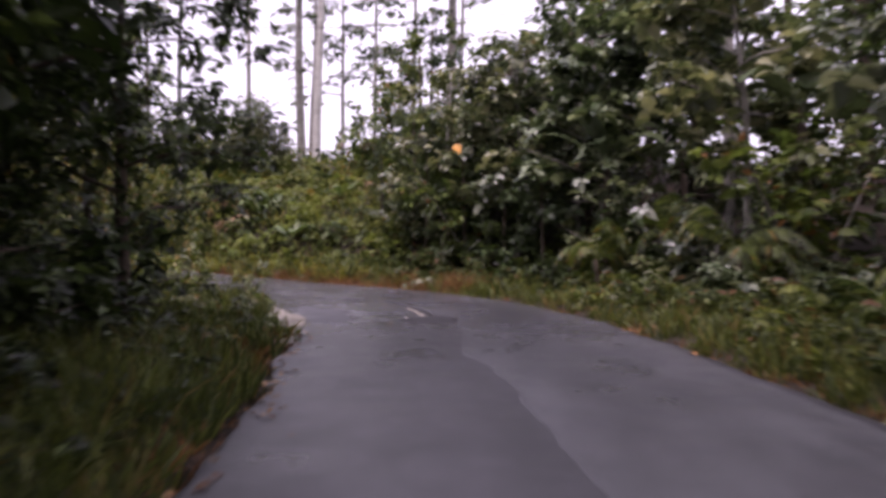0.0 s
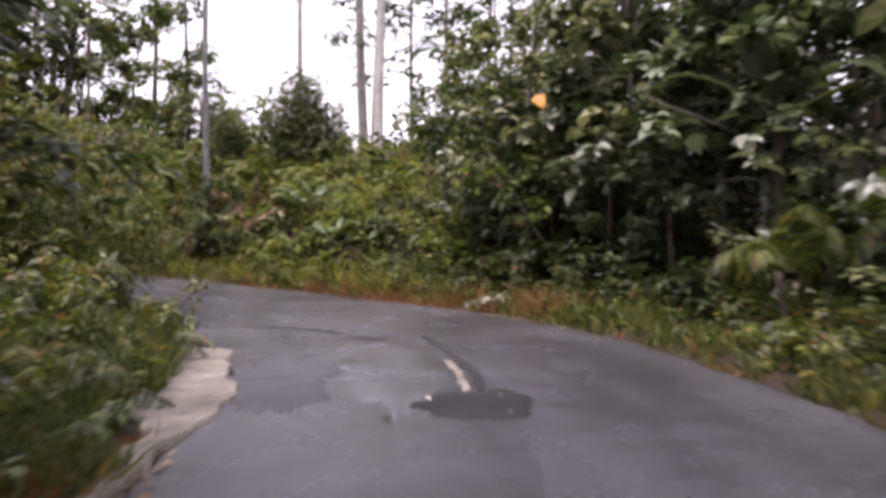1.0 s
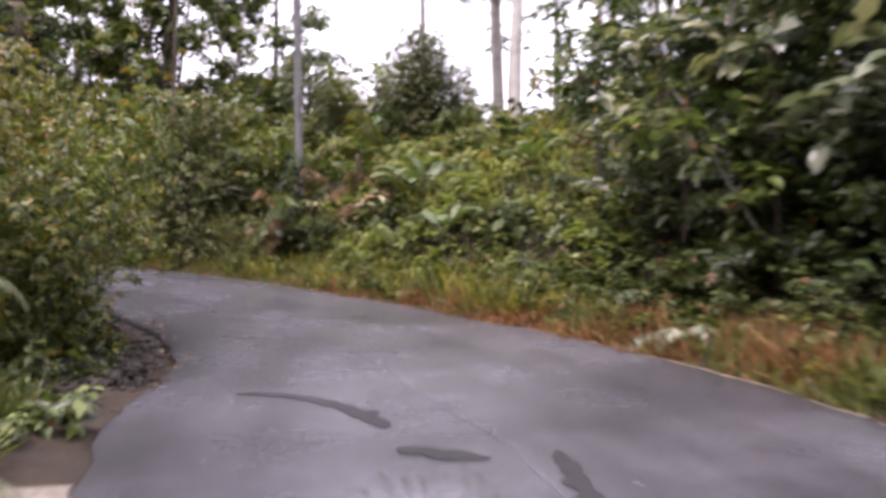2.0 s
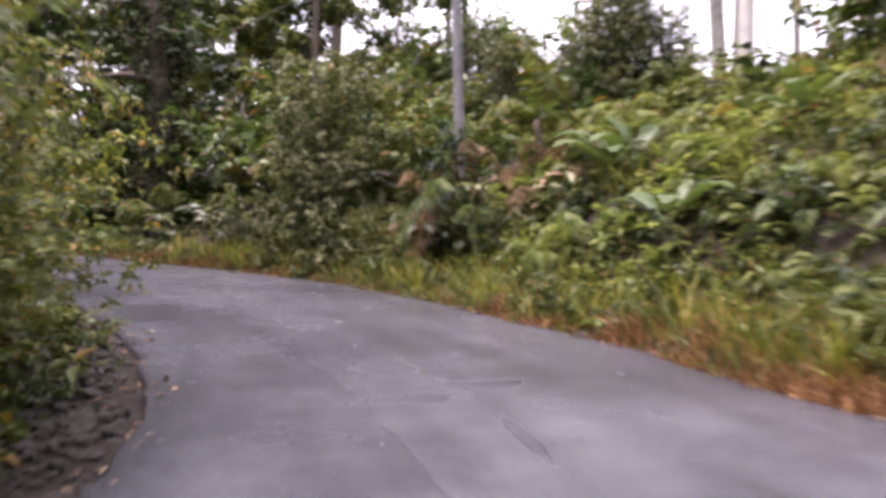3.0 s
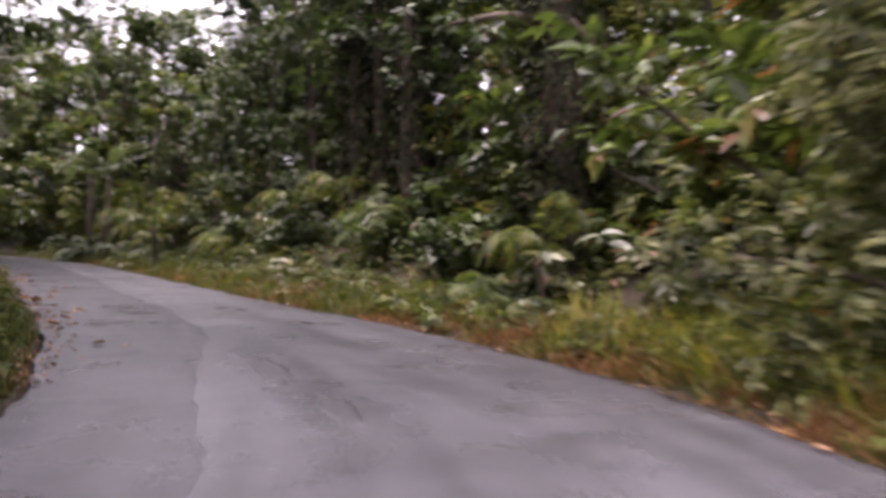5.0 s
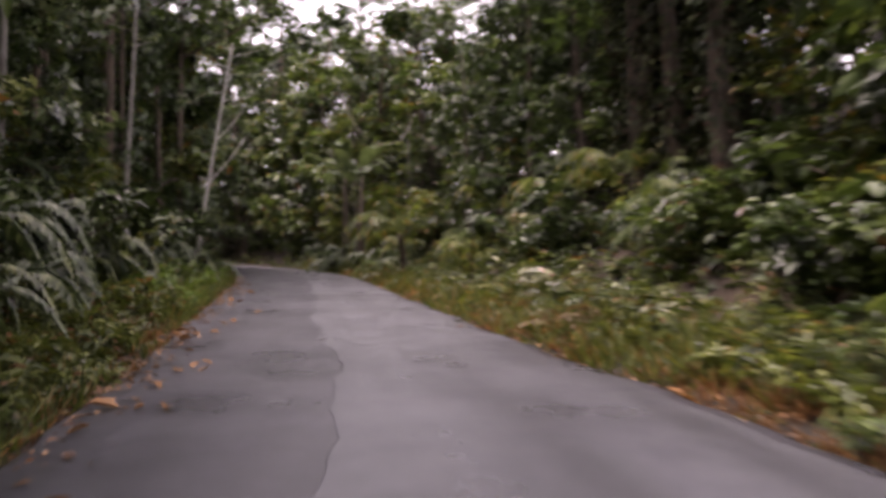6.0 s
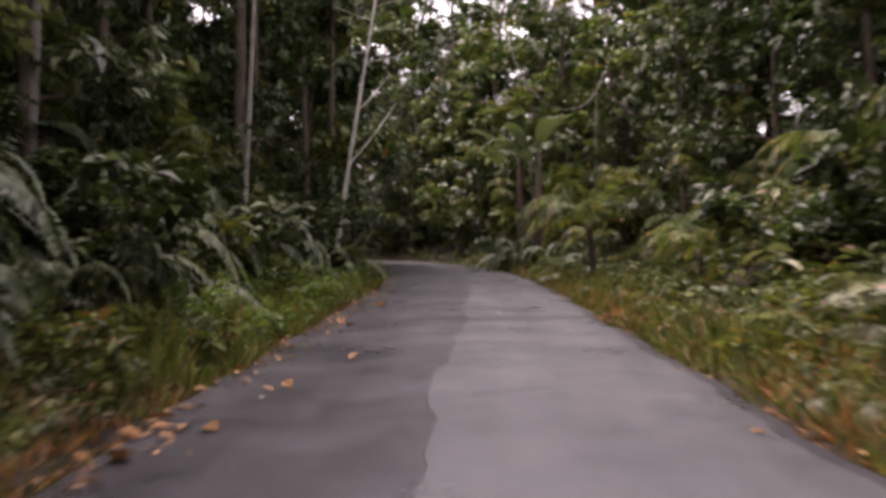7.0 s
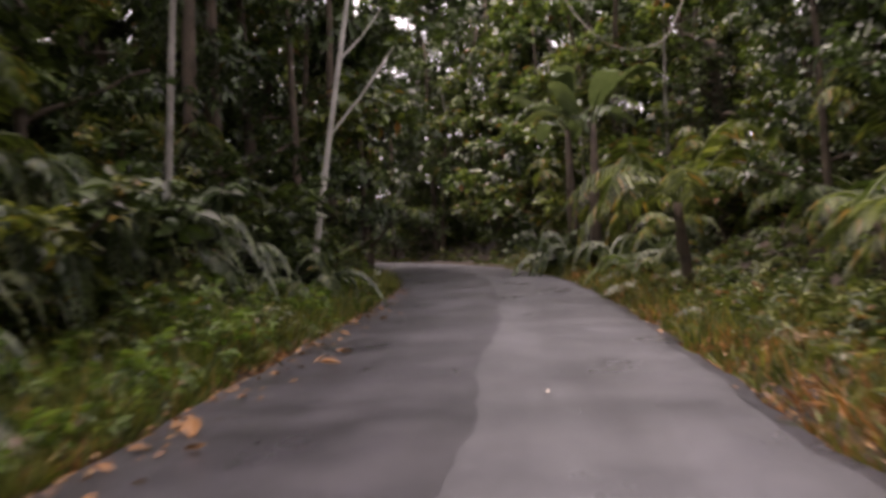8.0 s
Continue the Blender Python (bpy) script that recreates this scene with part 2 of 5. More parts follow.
def base_height(x, y):
    """The road's height, carried on smoothly to either side."""
    w = 1 / ((COARSE[:, 0] - x) ** 2 + (COARSE[:, 1] - y) ** 2 + 0.4) ** 2
    return float((w * COARSE[:, 2]).sum() / w.sum())


def beside(x, y):
    """Along, and metres beyond the road's edge (negative on the road), with the side: 1 right, -1 left."""
    i = int(np.argmin((DRIVE[:, 0] - x) ** 2 + (DRIVE[:, 1] - y) ** 2))
    ox, oy = x - DRIVE[i, 0], y - DRIVE[i, 1]
    far = math.hypot(ox, oy)
    side = 1 if ox * TANGENT[i, 1] - oy * TANGENT[i, 0] > 0 else -1
    s = ALONG[i]
    e = far - right_edge(s) if side > 0 else far + left_edge(s)
    return s, e, side


def land(x, y):
    """The height of the ground."""
    s, e, side = beside(x, y)
    z = base_height(x, y)
    if e < 0.0:
        return z - 0.14
    z += -0.14 + 0.17 * min(1, e / 0.45)
    steep = float(np.interp(s, (15, 24, 40, 50, 58, 75), (0.22, 0.4, 0.4, 0.36, 0.42, 0.4)) if side > 0 else np.interp(s, (28, 36, 48), (0.06, 0.25, 0.5)))
    start = (1.9 if s < 50 else 1.3) if side > 0 else 1.2
    climb = max(0.0, min(e, float(np.interp(s, (15, 24, 40, 50), (17, 11, 11, 17))) if side > 0 else 11.0) - start)
    z += steep * climb * min(1.0, climb / 2.5)
    if side > 0:
        u = min(1.0, max(0.0, (e - 1.3) / 2.0))
        z += float(np.interp(s, (22, 28, 38, 46), (0, 1.5, 1.5, 0))) * u * u * (3 - 2 * u)
    return z + 0.12 * noise.noise((x * 0.45, y * 0.45, 0)) * min(1, e) + 0.5 * noise.noise((x * 0.08, y * 0.08, 3)) * min(1, e / 8)


def mesh_object(name, verts, faces, mat, parent=None, label="", smooth=True):
    me = bpy.data.meshes.new(name)
    me.from_pydata([tuple(v) for v in verts] if not isinstance(verts, np.ndarray) else verts.tolist(), [], faces if isinstance(faces, list) else faces.tolist())
    me.materials.append(mat)
    if smooth:
        me.polygons.foreach_set("use_smooth", [True] * len(me.polygons))
    ob = new(name, me)
    if parent:
        ob.parent = parent
    if label:
        ob["label"] = label
    return ob


# ---- ground and road ----
def axis(lo, hi, step, reach):
    mid = list(np.arange(lo, hi + 0.01, step))
    d, out_hi, out_lo = step, [], []
    a, b = hi, lo
    while a < hi + reach:
        d *= 1.35
        a, b = a + d, b - d
        out_hi.append(a)
        out_lo.append(b)
    return out_lo[::-1] + mid + out_hi


gx, gy = axis(-80, 22, 0.6, 900), axis(-14, 62, 0.6, 900)
verts = [(x, y, land(x, y)) for y in gy for x in gx]
nx = len(gx)
faces = [(j * nx + i, j * nx + i + 1, (j + 1) * nx + i + 1, (j + 1) * nx + i) for j in range(len(gy) - 1) for i in range(nx - 1)]
tagged(mesh_object("ground", verts, faces, SOIL), "damp brown forest soil under the undergrowth", "ground", kind="structure")


def road_top(s, lateral):
    """The height of the asphalt, cambered from edge to edge and a little uneven."""
    x, y = spot(s, lateral)
    a, b = left_edge(s), right_edge(s)
    u = min(1.0, max(0.0, (lateral - a) / (b - a)))
    return x, y, base_height(x, y) + 0.03 * (1 - (2 * u - 1) ** 2) + 0.004 * noise.noise((x * 0.9, y * 0.9, 7))


OVERLAY_THICK = 0.007


def strip(name, s0, s1, lo, hi, step, cols, mat, lift, thick, label, category="road", parent=None):
    """A sheet laid along the drive line between the lateral lines lo(s) and hi(s), with sides down to the ground."""
    ss = np.arange(s0, s1 + 0.001, step)
    across = [0, 0, 0.004, *[c / cols for c in range(1, cols)], 0.996, 1, 1]
    width = len(across)
    v, f, place = [], [], []
    for s in ss:
        a, b = lo(s), hi(s)
        for c, u in enumerate(across):
            x, y, z = road_top(s, a + (b - a) * u)
            v.append((x, y, z + lift - (thick if c in (0, width - 1) else 0)))
            place.append((s, a + (b - a) * u))
    for j in range(len(ss) - 1):
        for c in range(width - 1):
            k = j * width + c
            f.append((k, k + 1, k + width + 1, k + width))
    ob = mesh_object(name, v, f, mat, parent)
    lay = ob.data.uv_layers.new(name="lane")
    for loop in ob.data.loops:
        lay.data[loop.index].uv = place[loop.vertex_index]
    if not parent:
        tagged(ob, label, category, kind="structure")
    return ob


road = strip("road", -40, 118, left_edge, right_edge, 0.25, 16, ASPHALT, 0.0, 0.15, "worn grey asphalt country road, damp and stained")


def seam(s):
    """The lateral line where the newer asphalt of the outer lane begins."""
    return float(np.interp(s, (-40, 4.3, 7, 9.8, 12.5, 16.5, 21, 26, 30, 32, 34.5, 36.7, 41, 44, 48.7, 54, 57.4, 60.9, 63, 65.2, 70, 118), (0.55, 0.53, 0.38, 0.27, 0.7, 0.9, 0.5, -0.1, -0.4, -0.42, -0.8, -1.05, -1.0, -0.42, -0.36, -0.68, -0.62, -0.58, -0.76, -0.6, -0.65, -0.7))) + wobble(s, 7.0, 0.07)


def lane_edge(s):
    return right_edge(s) - 0.14


strip("newer_lane", -40, 118, seam, lane_edge, 0.25, 8, OVERLAY, OVERLAY_THICK, 0.03, "", parent=road)


# ---- plant building ----
def unit(v):
    return v / np.maximum(np.linalg.norm(v, axis=-1, keepdims=True), 1e-9)


def blades(pos, way, up, length, broad, fold=0.18, droop=0.15, simple=False):
    """Leaves from their foot, way, upper side and length: each a folded pointed blade of eight corners."""
    n = len(pos)
    d = unit(way)
    side = unit(np.cross(d, up))
    top = np.cross(side, d)
    L = np.broadcast_to(length, n)[:, None]
    W = L * np.broadcast_to(broad, n)[:, None]
    rows = []
    if simple == 2:
        v = np.stack([pos, pos + d * L * 0.45 - side * W * 0.5 + top * W * fold, pos + d * L - top * droop * L, pos + d * L * 0.45 + side * W * 0.5 + top * W * fold], 1).reshape(-1, 3)
        return v, [t for k in range(0, 4 * n, 4) for t in ((k, k + 2, k + 1), (k, k + 3, k + 2))]
    if simple:
        mid = pos + d * L * 0.48 - top * (droop * 0.25) * L
        v = np.stack([pos, mid - side * W * 0.5 + top * W * fold, mid, mid + side * W * 0.5 + top * W * fold, pos + d * L - top * droop * L], 1).reshape(-1, 3)
        pat = [(0, 2, 1), (0, 3, 2), (1, 2, 4), (2, 3, 4)]
        return v, [tuple(5 * k + i for i in q) for k in range(n) for q in pat]
    for u, w, sink in ((0.0, 0.0, 0.0), (0.33, 0.5, 0.25), (0.7, 0.36, 0.6), (1.0, 0.0, 1.0)):
        mid = pos + d * L * u - top * (droop * sink * sink) * L
        if w:
            rows += [mid - side * W * w + top * W * fold, mid, mid + side * W * w + top * W * fold]
        else:
            rows.append(mid)
    v = np.stack(rows, 1).reshape(-1, 3)
    pat = [(0, 2, 1), (0, 3, 2), (1, 2, 5, 4), (2, 3, 6, 5), (4, 5, 7), (5, 6, 7)]
    f = [tuple(8 * k + i for i in q) for k in range(n) for q in pat]
    return v, f


def tube(points, radii, sides=6):
    p = np.array(points, float)
    t = unit(np.gradient(p, axis=0))
    ref = np.array([0.31, 0.95, 0.05])
    a = unit(np.cross(t, ref))
    b = np.cross(t, a)
    ang = np.linspace(0, 2 * math.pi, sides, endpoint=False)
    ring = np.cos(ang)[None, :, None] * a[:, None] + np.sin(ang)[None, :, None] * b[:, None]
    v = (p[:, None] + ring * np.array(radii)[:, None, None]).reshape(-1, 3)
    f = []
    for j in range(len(p) - 1):
        for i in range(sides):
            k = (i + 1) % sides
            f.append((j * sides + i, j * sides + k, (j + 1) * sides + k, (j + 1) * sides + i))
    f.append(tuple((len(p) - 1) * sides + i for i in range(sides)))
    return v, f


def merge(pieces):
    vs, fs, k = [], [], 0
    for v, f in pieces:
        vs.append(v)
        fs += [tuple(i + k for i in q) for q in f]
        k += len(v)
    return np.concatenate(vs), fs


def limb(rng, foot, way, length, bend=0.25, sag=0.0, steps=6):
    p, d, out = np.array(foot, float), unit(np.array(way, float)), []
    for k in range(steps + 1):
        out.append(p.copy())
        d = unit(d + rng.normal(0, bend / steps ** 0.5 * 0.6, 3) + np.array([0, 0, -sag / steps]))
        p = p + d * length / steps
    return np.array(out)


def leaf_cloud(rng, tips, count, radius, length, broad, flat=0.5, droop=0.2, simple=True, whorl=6):
    """Leaves in drooping rosettes at the ends of fine twigs, in loose clumps round the tips of the branches."""
    heads = max(1, count // whorl)
    off = unit(rng.normal(0, 1, (heads, 3))) * (rng.random((heads, 1)) ** 0.45) * radius
    head = tips[rng.integers(0, len(tips), heads)] + off * np.array([1, 1, 0.75])
    axis_way = unit(unit(off) * 0.75 + np.array([0, 0, 0.8]) + rng.normal(0, 0.25, (heads, 3)))
    a = unit(np.cross(axis_way, np.array([0.3, 0.95, 0.05])))
    b = np.cross(axis_way, a)
    turn = (np.arange(whorl) * 2.4)[None, :] + rng.uniform(0, 6.28, (heads, 1)) + rng.normal(0, 0.25, (heads, whorl))
    lift = rng.normal(0.35, 0.3, (heads, whorl))
    way = np.cos(turn)[..., None] * a[:, None] + np.sin(turn)[..., None] * b[:, None] + axis_way[:, None] * lift[..., None]
    way[..., 2] = way[..., 2] * flat - 0.22
    pos = np.repeat(head[:, None], whorl, 1) - axis_way[:, None] * (length * 0.5 * np.linspace(0, 1, whorl))[None, :, None]
    up = axis_way[:, None] + np.array([0, 0, 0.6]) + rng.normal(0, 0.25, (heads, whorl, 3))
    size = length * rng.uniform(0.65, 1.3, heads * whorl)
    return blades(pos.reshape(-1, 3), way.reshape(-1, 3), up.reshape(-1, 3), size, broad, 0.16, droop, simple)


def thing(name, parts):
    """An empty at the foot, with the parts (name, geometry, material, label) under it."""
    root = new(name)
    for pname, (v, f), mat, label in parts:
        ob = mesh_object(pname, v, f, mat, root, label)
        if pname in ("foliage", "crown", "creeper"):
            ob["kind"] = "stuff"
    return root


def shrub(seed, height, spread, stems, leaf_count, leaf_len, broad, mat, bark=BARK_BROWN, name="shrub", clump=0.45, flat=0.5, simple=True, shown=2):
    """Stems from one foot, each a part with its side twigs, and the foliage."""
    rng = np.random.default_rng(seed)
    parts, tips = [], []
    for k in range(stems):
        a = k * 2.4 + rng.normal(0, 0.3)
        lean = rng.uniform(0.25, 1.0)
        way = (math.cos(a) * lean * spread / height * 2, math.sin(a) * lean * spread / height * 2, 1)
        pts = limb(rng, (0.12 * math.cos(a), 0.12 * math.sin(a), -0.1), way, height * rng.uniform(0.6, 1.0), 0.35, 0.3)
        wood = [tube(pts, np.linspace(0.03, 0.009, len(pts)) * height / 2.2, 5)]
        tips += list(pts[1:])
        for j in (1, 3, 4, 5):
            b = rng.uniform(0, 6.28)
            side = limb(rng, pts[j], (math.cos(b), math.sin(b), 0.35), spread * rng.uniform(0.35, 0.75), 0.4, 0.5, 3)
            tips += list(side[1:])
        if k < shown:
            parts.append(("stem", merge(wood), bark, ""))
    parts.append(("foliage", leaf_cloud(rng, np.array(tips), leaf_count, clump, leaf_len, broad, flat, simple=simple), mat, ""))
    return thing(name, parts)


def tree(seed, height, radius, bare, spread, limbs, leaf_count, leaf_len, broad, mat, bark, name="tree", clump=0.7, lean=0.03, creeper=0, lump_size=0.4, flat=0.6, simple=True, shown=99):
    """A tapered trunk, bare up to a share of its height, limbs with side branches, and a crown of leaf clumps."""
    rng = np.random.default_rng(seed)
    trunk = limb(rng, (0, 0, -0.4), (rng.normal(0, lean), rng.normal(0, lean), 1), height + 0.4, 0.1, 0.0, 12)
    radii = np.linspace(radius, radius * 0.3, 13)
    radii[0] *= 1.5
    boughs, tips = [], []
    for k in range(limbs):
        u = bare + (1 - bare) * (k + 0.5) / limbs
        i = u * 12
        j = int(min(i, 11))
        foot = trunk[j] + (trunk[j + 1] - trunk[j]) * (i - j)
        a = k * 2.39 + rng.normal(0, 0.4)
        reach = spread * (1.0 - 0.45 * (u - bare) / (1 - bare)) * rng.uniform(0.7, 1.15)
        pts = limb(rng, foot, (math.cos(a), math.sin(a), rng.uniform(0.15, 0.8)), reach, 0.45, 0.25, 6)
        wood = [tube(pts, np.linspace(radius * 0.38, 0.012, 7), 4)]
        tips += list(pts[2:])
        for q in (2, 3, 4, 5):
            b = a + rng.uniform(-1.3, 1.3)
            side = limb(rng, pts[q], (math.cos(b), math.sin(b), rng.uniform(-0.3, 0.6)), reach * rng.uniform(0.25, 0.55), 0.5, 0.3, 3)
            tips += list(side[1:])
        if k < shown:
            boughs.append(("branch", merge(wood), bark, ""))
    parts = [("trunk", tube(trunk, radii, 9), bark, ""), *boughs, ("crown", leaf_cloud(rng, np.array(tips), leaf_count, clump, leaf_len, broad, flat, simple=simple), mat, "")]
    if creeper:
        at = rng.uniform(0.3, 11.5, creeper)
        j = at.astype(int)
        mid = trunk[j] + (trunk[j + 1] - trunk[j]) * (at - j)[:, None]
        a = rng.uniform(0, 6.28, creeper)
        out = np.stack([np.cos(a), np.sin(a), np.zeros(creeper)], 1)
        lump = 0.18 + lump_size * np.abs(np.sin(at * 1.9 + a)) * rng.random(creeper)
        pos = mid + out * (radius * 0.8 + lump[:, None])
        parts.append(("creeper", blades(pos, out + np.array([0, 0, -0.9]) + rng.normal(0, 0.3, (creeper, 3)), out + np.array([0, 0, 0.6]), rng.uniform(0.14, 0.3, creeper), 0.7, simple=2), LEAF_CREEPER, "dark creeper leaves"))
    return thing(name, parts)


def frond_geometry(seed, length, rise, fall, pairs, leaflet, width=0.12, vee=0.35):
    """One feathered frond: an arching midrib with leaflets to both sides, its foot at the origin, reaching along x."""
    rng = np.random.default_rng(seed)
    u = np.linspace(0, 1, 9)
    rib = np.stack([length * (u - 0.22 * u ** 3), 0.05 * length * np.sin(u * 2 + seed), rise * u - fall * u ** 2.3], 1)
    pieces = [tube(rib, np.linspace(0.016, 0.004, 9) * length / 1.6, 3)]
    w = np.linspace(0.16, 0.98, pairs)
    foot = np.stack([np.interp(w, u, rib[:, k]) for k in range(3)], 1)
    ahead = unit(np.stack([np.interp(w, u, np.gradient(rib[:, k])) for k in range(3)], 1))
    for sign in (-1, 1):
        out = unit(np.cross(ahead, [0, 0, 1.0])) * sign
        way = out + ahead * 0.55 + np.array([0, 0, -vee]) + rng.normal(0, 0.07, (pairs, 3))
        size = leaflet * np.sin(np.pi * (0.15 + 0.83 * w)) ** 0.7 * rng.uniform(0.85, 1.1, pairs)
        pieces.append(blades(foot, way, np.array([0, 0, 1.0]) + ahead * 0.2, size, width, 0.1, 0.3, 2))
    return merge(pieces)


def frond_plant(seed, count, length, rise, fall, pairs, leaflet, mat, name, stem=0.0, width=0.12, part="frond", vee=0.35):
    """A palm or fern: fronds all round, each a part on shared mesh data."""
    rng = np.random.default_rng(seed)
    root = new(name)
    if stem:
        pts = limb(rng, (0, 0, -0.2), (0.03, 0.02, 1), stem + 0.2, 0.1)
        v, f = tube(pts, np.linspace(0.1, 0.07, len(pts)), 8)
        mesh_object("stem", v, f, BARK_BROWN, root)
    shapes = []
    for k in range(3):
        v, f = frond_geometry(seed * 7 + k, length * (1, 0.85, 1.1)[k], rise * (1, 1.35, 0.7)[k], fall, pairs, leaflet, width, vee)
        ob = mesh_object(part, v, f, mat, root)
        shapes.append(ob.data)
        ob.matrix_basis = pose(0, 0, stem, 0, 0, rng.uniform(0, 360))
    for k in range(3, count):
        ob = new(part, shapes[k % 3])
        ob.parent = root
        ob.matrix_basis = pose(0, 0, stem, rng.normal(0, 5), rng.normal(0, 9), k * 137.5 + rng.normal(0, 12)) @ Matrix.Scale(rng.uniform(0.75, 1.1), 4)
    return root


def broad_blade(seed, length, broad, droop):
    """A banana-like leaf on a stalk, with a midrib, waves and a few tears."""
    rng = np.random.default_rng(seed)
    n = 16
    v, f = [], []
    for k in range(n + 1):
        u = k / n
        x, z = length * (0.25 + u * (1 - 0.25 * u)), length * (0.55 * u + 0.25) - droop * length * u ** 2.2
        w = broad * length * math.sin(math.pi * min(1, 0.06 + u * 0.94)) ** 0.6
        for c in (-1, -0.5, 0, 0.5, 1):
            tear = rng.uniform(0.75, 1) if abs(c) == 1 else 1
            v.append((x + 0.02 * c * c, c * w * tear * 0.5, z + 0.16 * w * abs(c) - 0.09 * w * c * c * 2 + 0.015 * math.sin(k * 2.1 + c)))
    for k in range(n):
        for c in range(4):
            i = k * 5 + c
            f.append((i, i + 1, i + 6, i + 5))
    rib = tube([(0, 0, 0), (length * 0.12, 0, length * 0.14), (length * 0.25, 0, length * 0.25), (length * 0.6, 0, length * 0.42 - droop * length * 0.1)], [0.022, 0.018, 0.014, 0.006], 5)
    return merge([(np.array(v), f), rib])


def broad_plant(seed, count, length, mat, name="broad_leaf_plant", stem=0.0):
    rng = np.random.default_rng(seed)
    root = new(name)
    if stem:
        v, f = tube([(0, 0, -0.2), (0.03, 0.02, stem * 0.5), (0.08, 0.05, stem + 0.25)], [0.14, 0.12, 0.06], 9)
        mesh_object("stem", v, f, BARK_BROWN, root)
    shapes = []
    for k in range(count):
        if k < 3:
            v, f = broad_blade(seed * 5 + k, length, rng.uniform(0.26, 0.36), rng.uniform(0.35, 0.8))
            ob = mesh_object("leaf", v, f, mat, root)
            shapes.append(ob.data)
        else:
            ob = new("leaf", shapes[k % 3])
            ob.parent = root
        ob.matrix_basis = pose(0, 0, stem + 0.05, rng.normal(0, 6), rng.uniform(-25, 8), k * 137 + rng.normal(0, 15)) @ Matrix.Scale(rng.uniform(0.7, 1.1), 4)
    return root


# ---- species: each is built once, set at its first place, then copied ----
def kinds(label, category, group, obs):
    return [tagged(ob, label, category, group) for ob in obs]


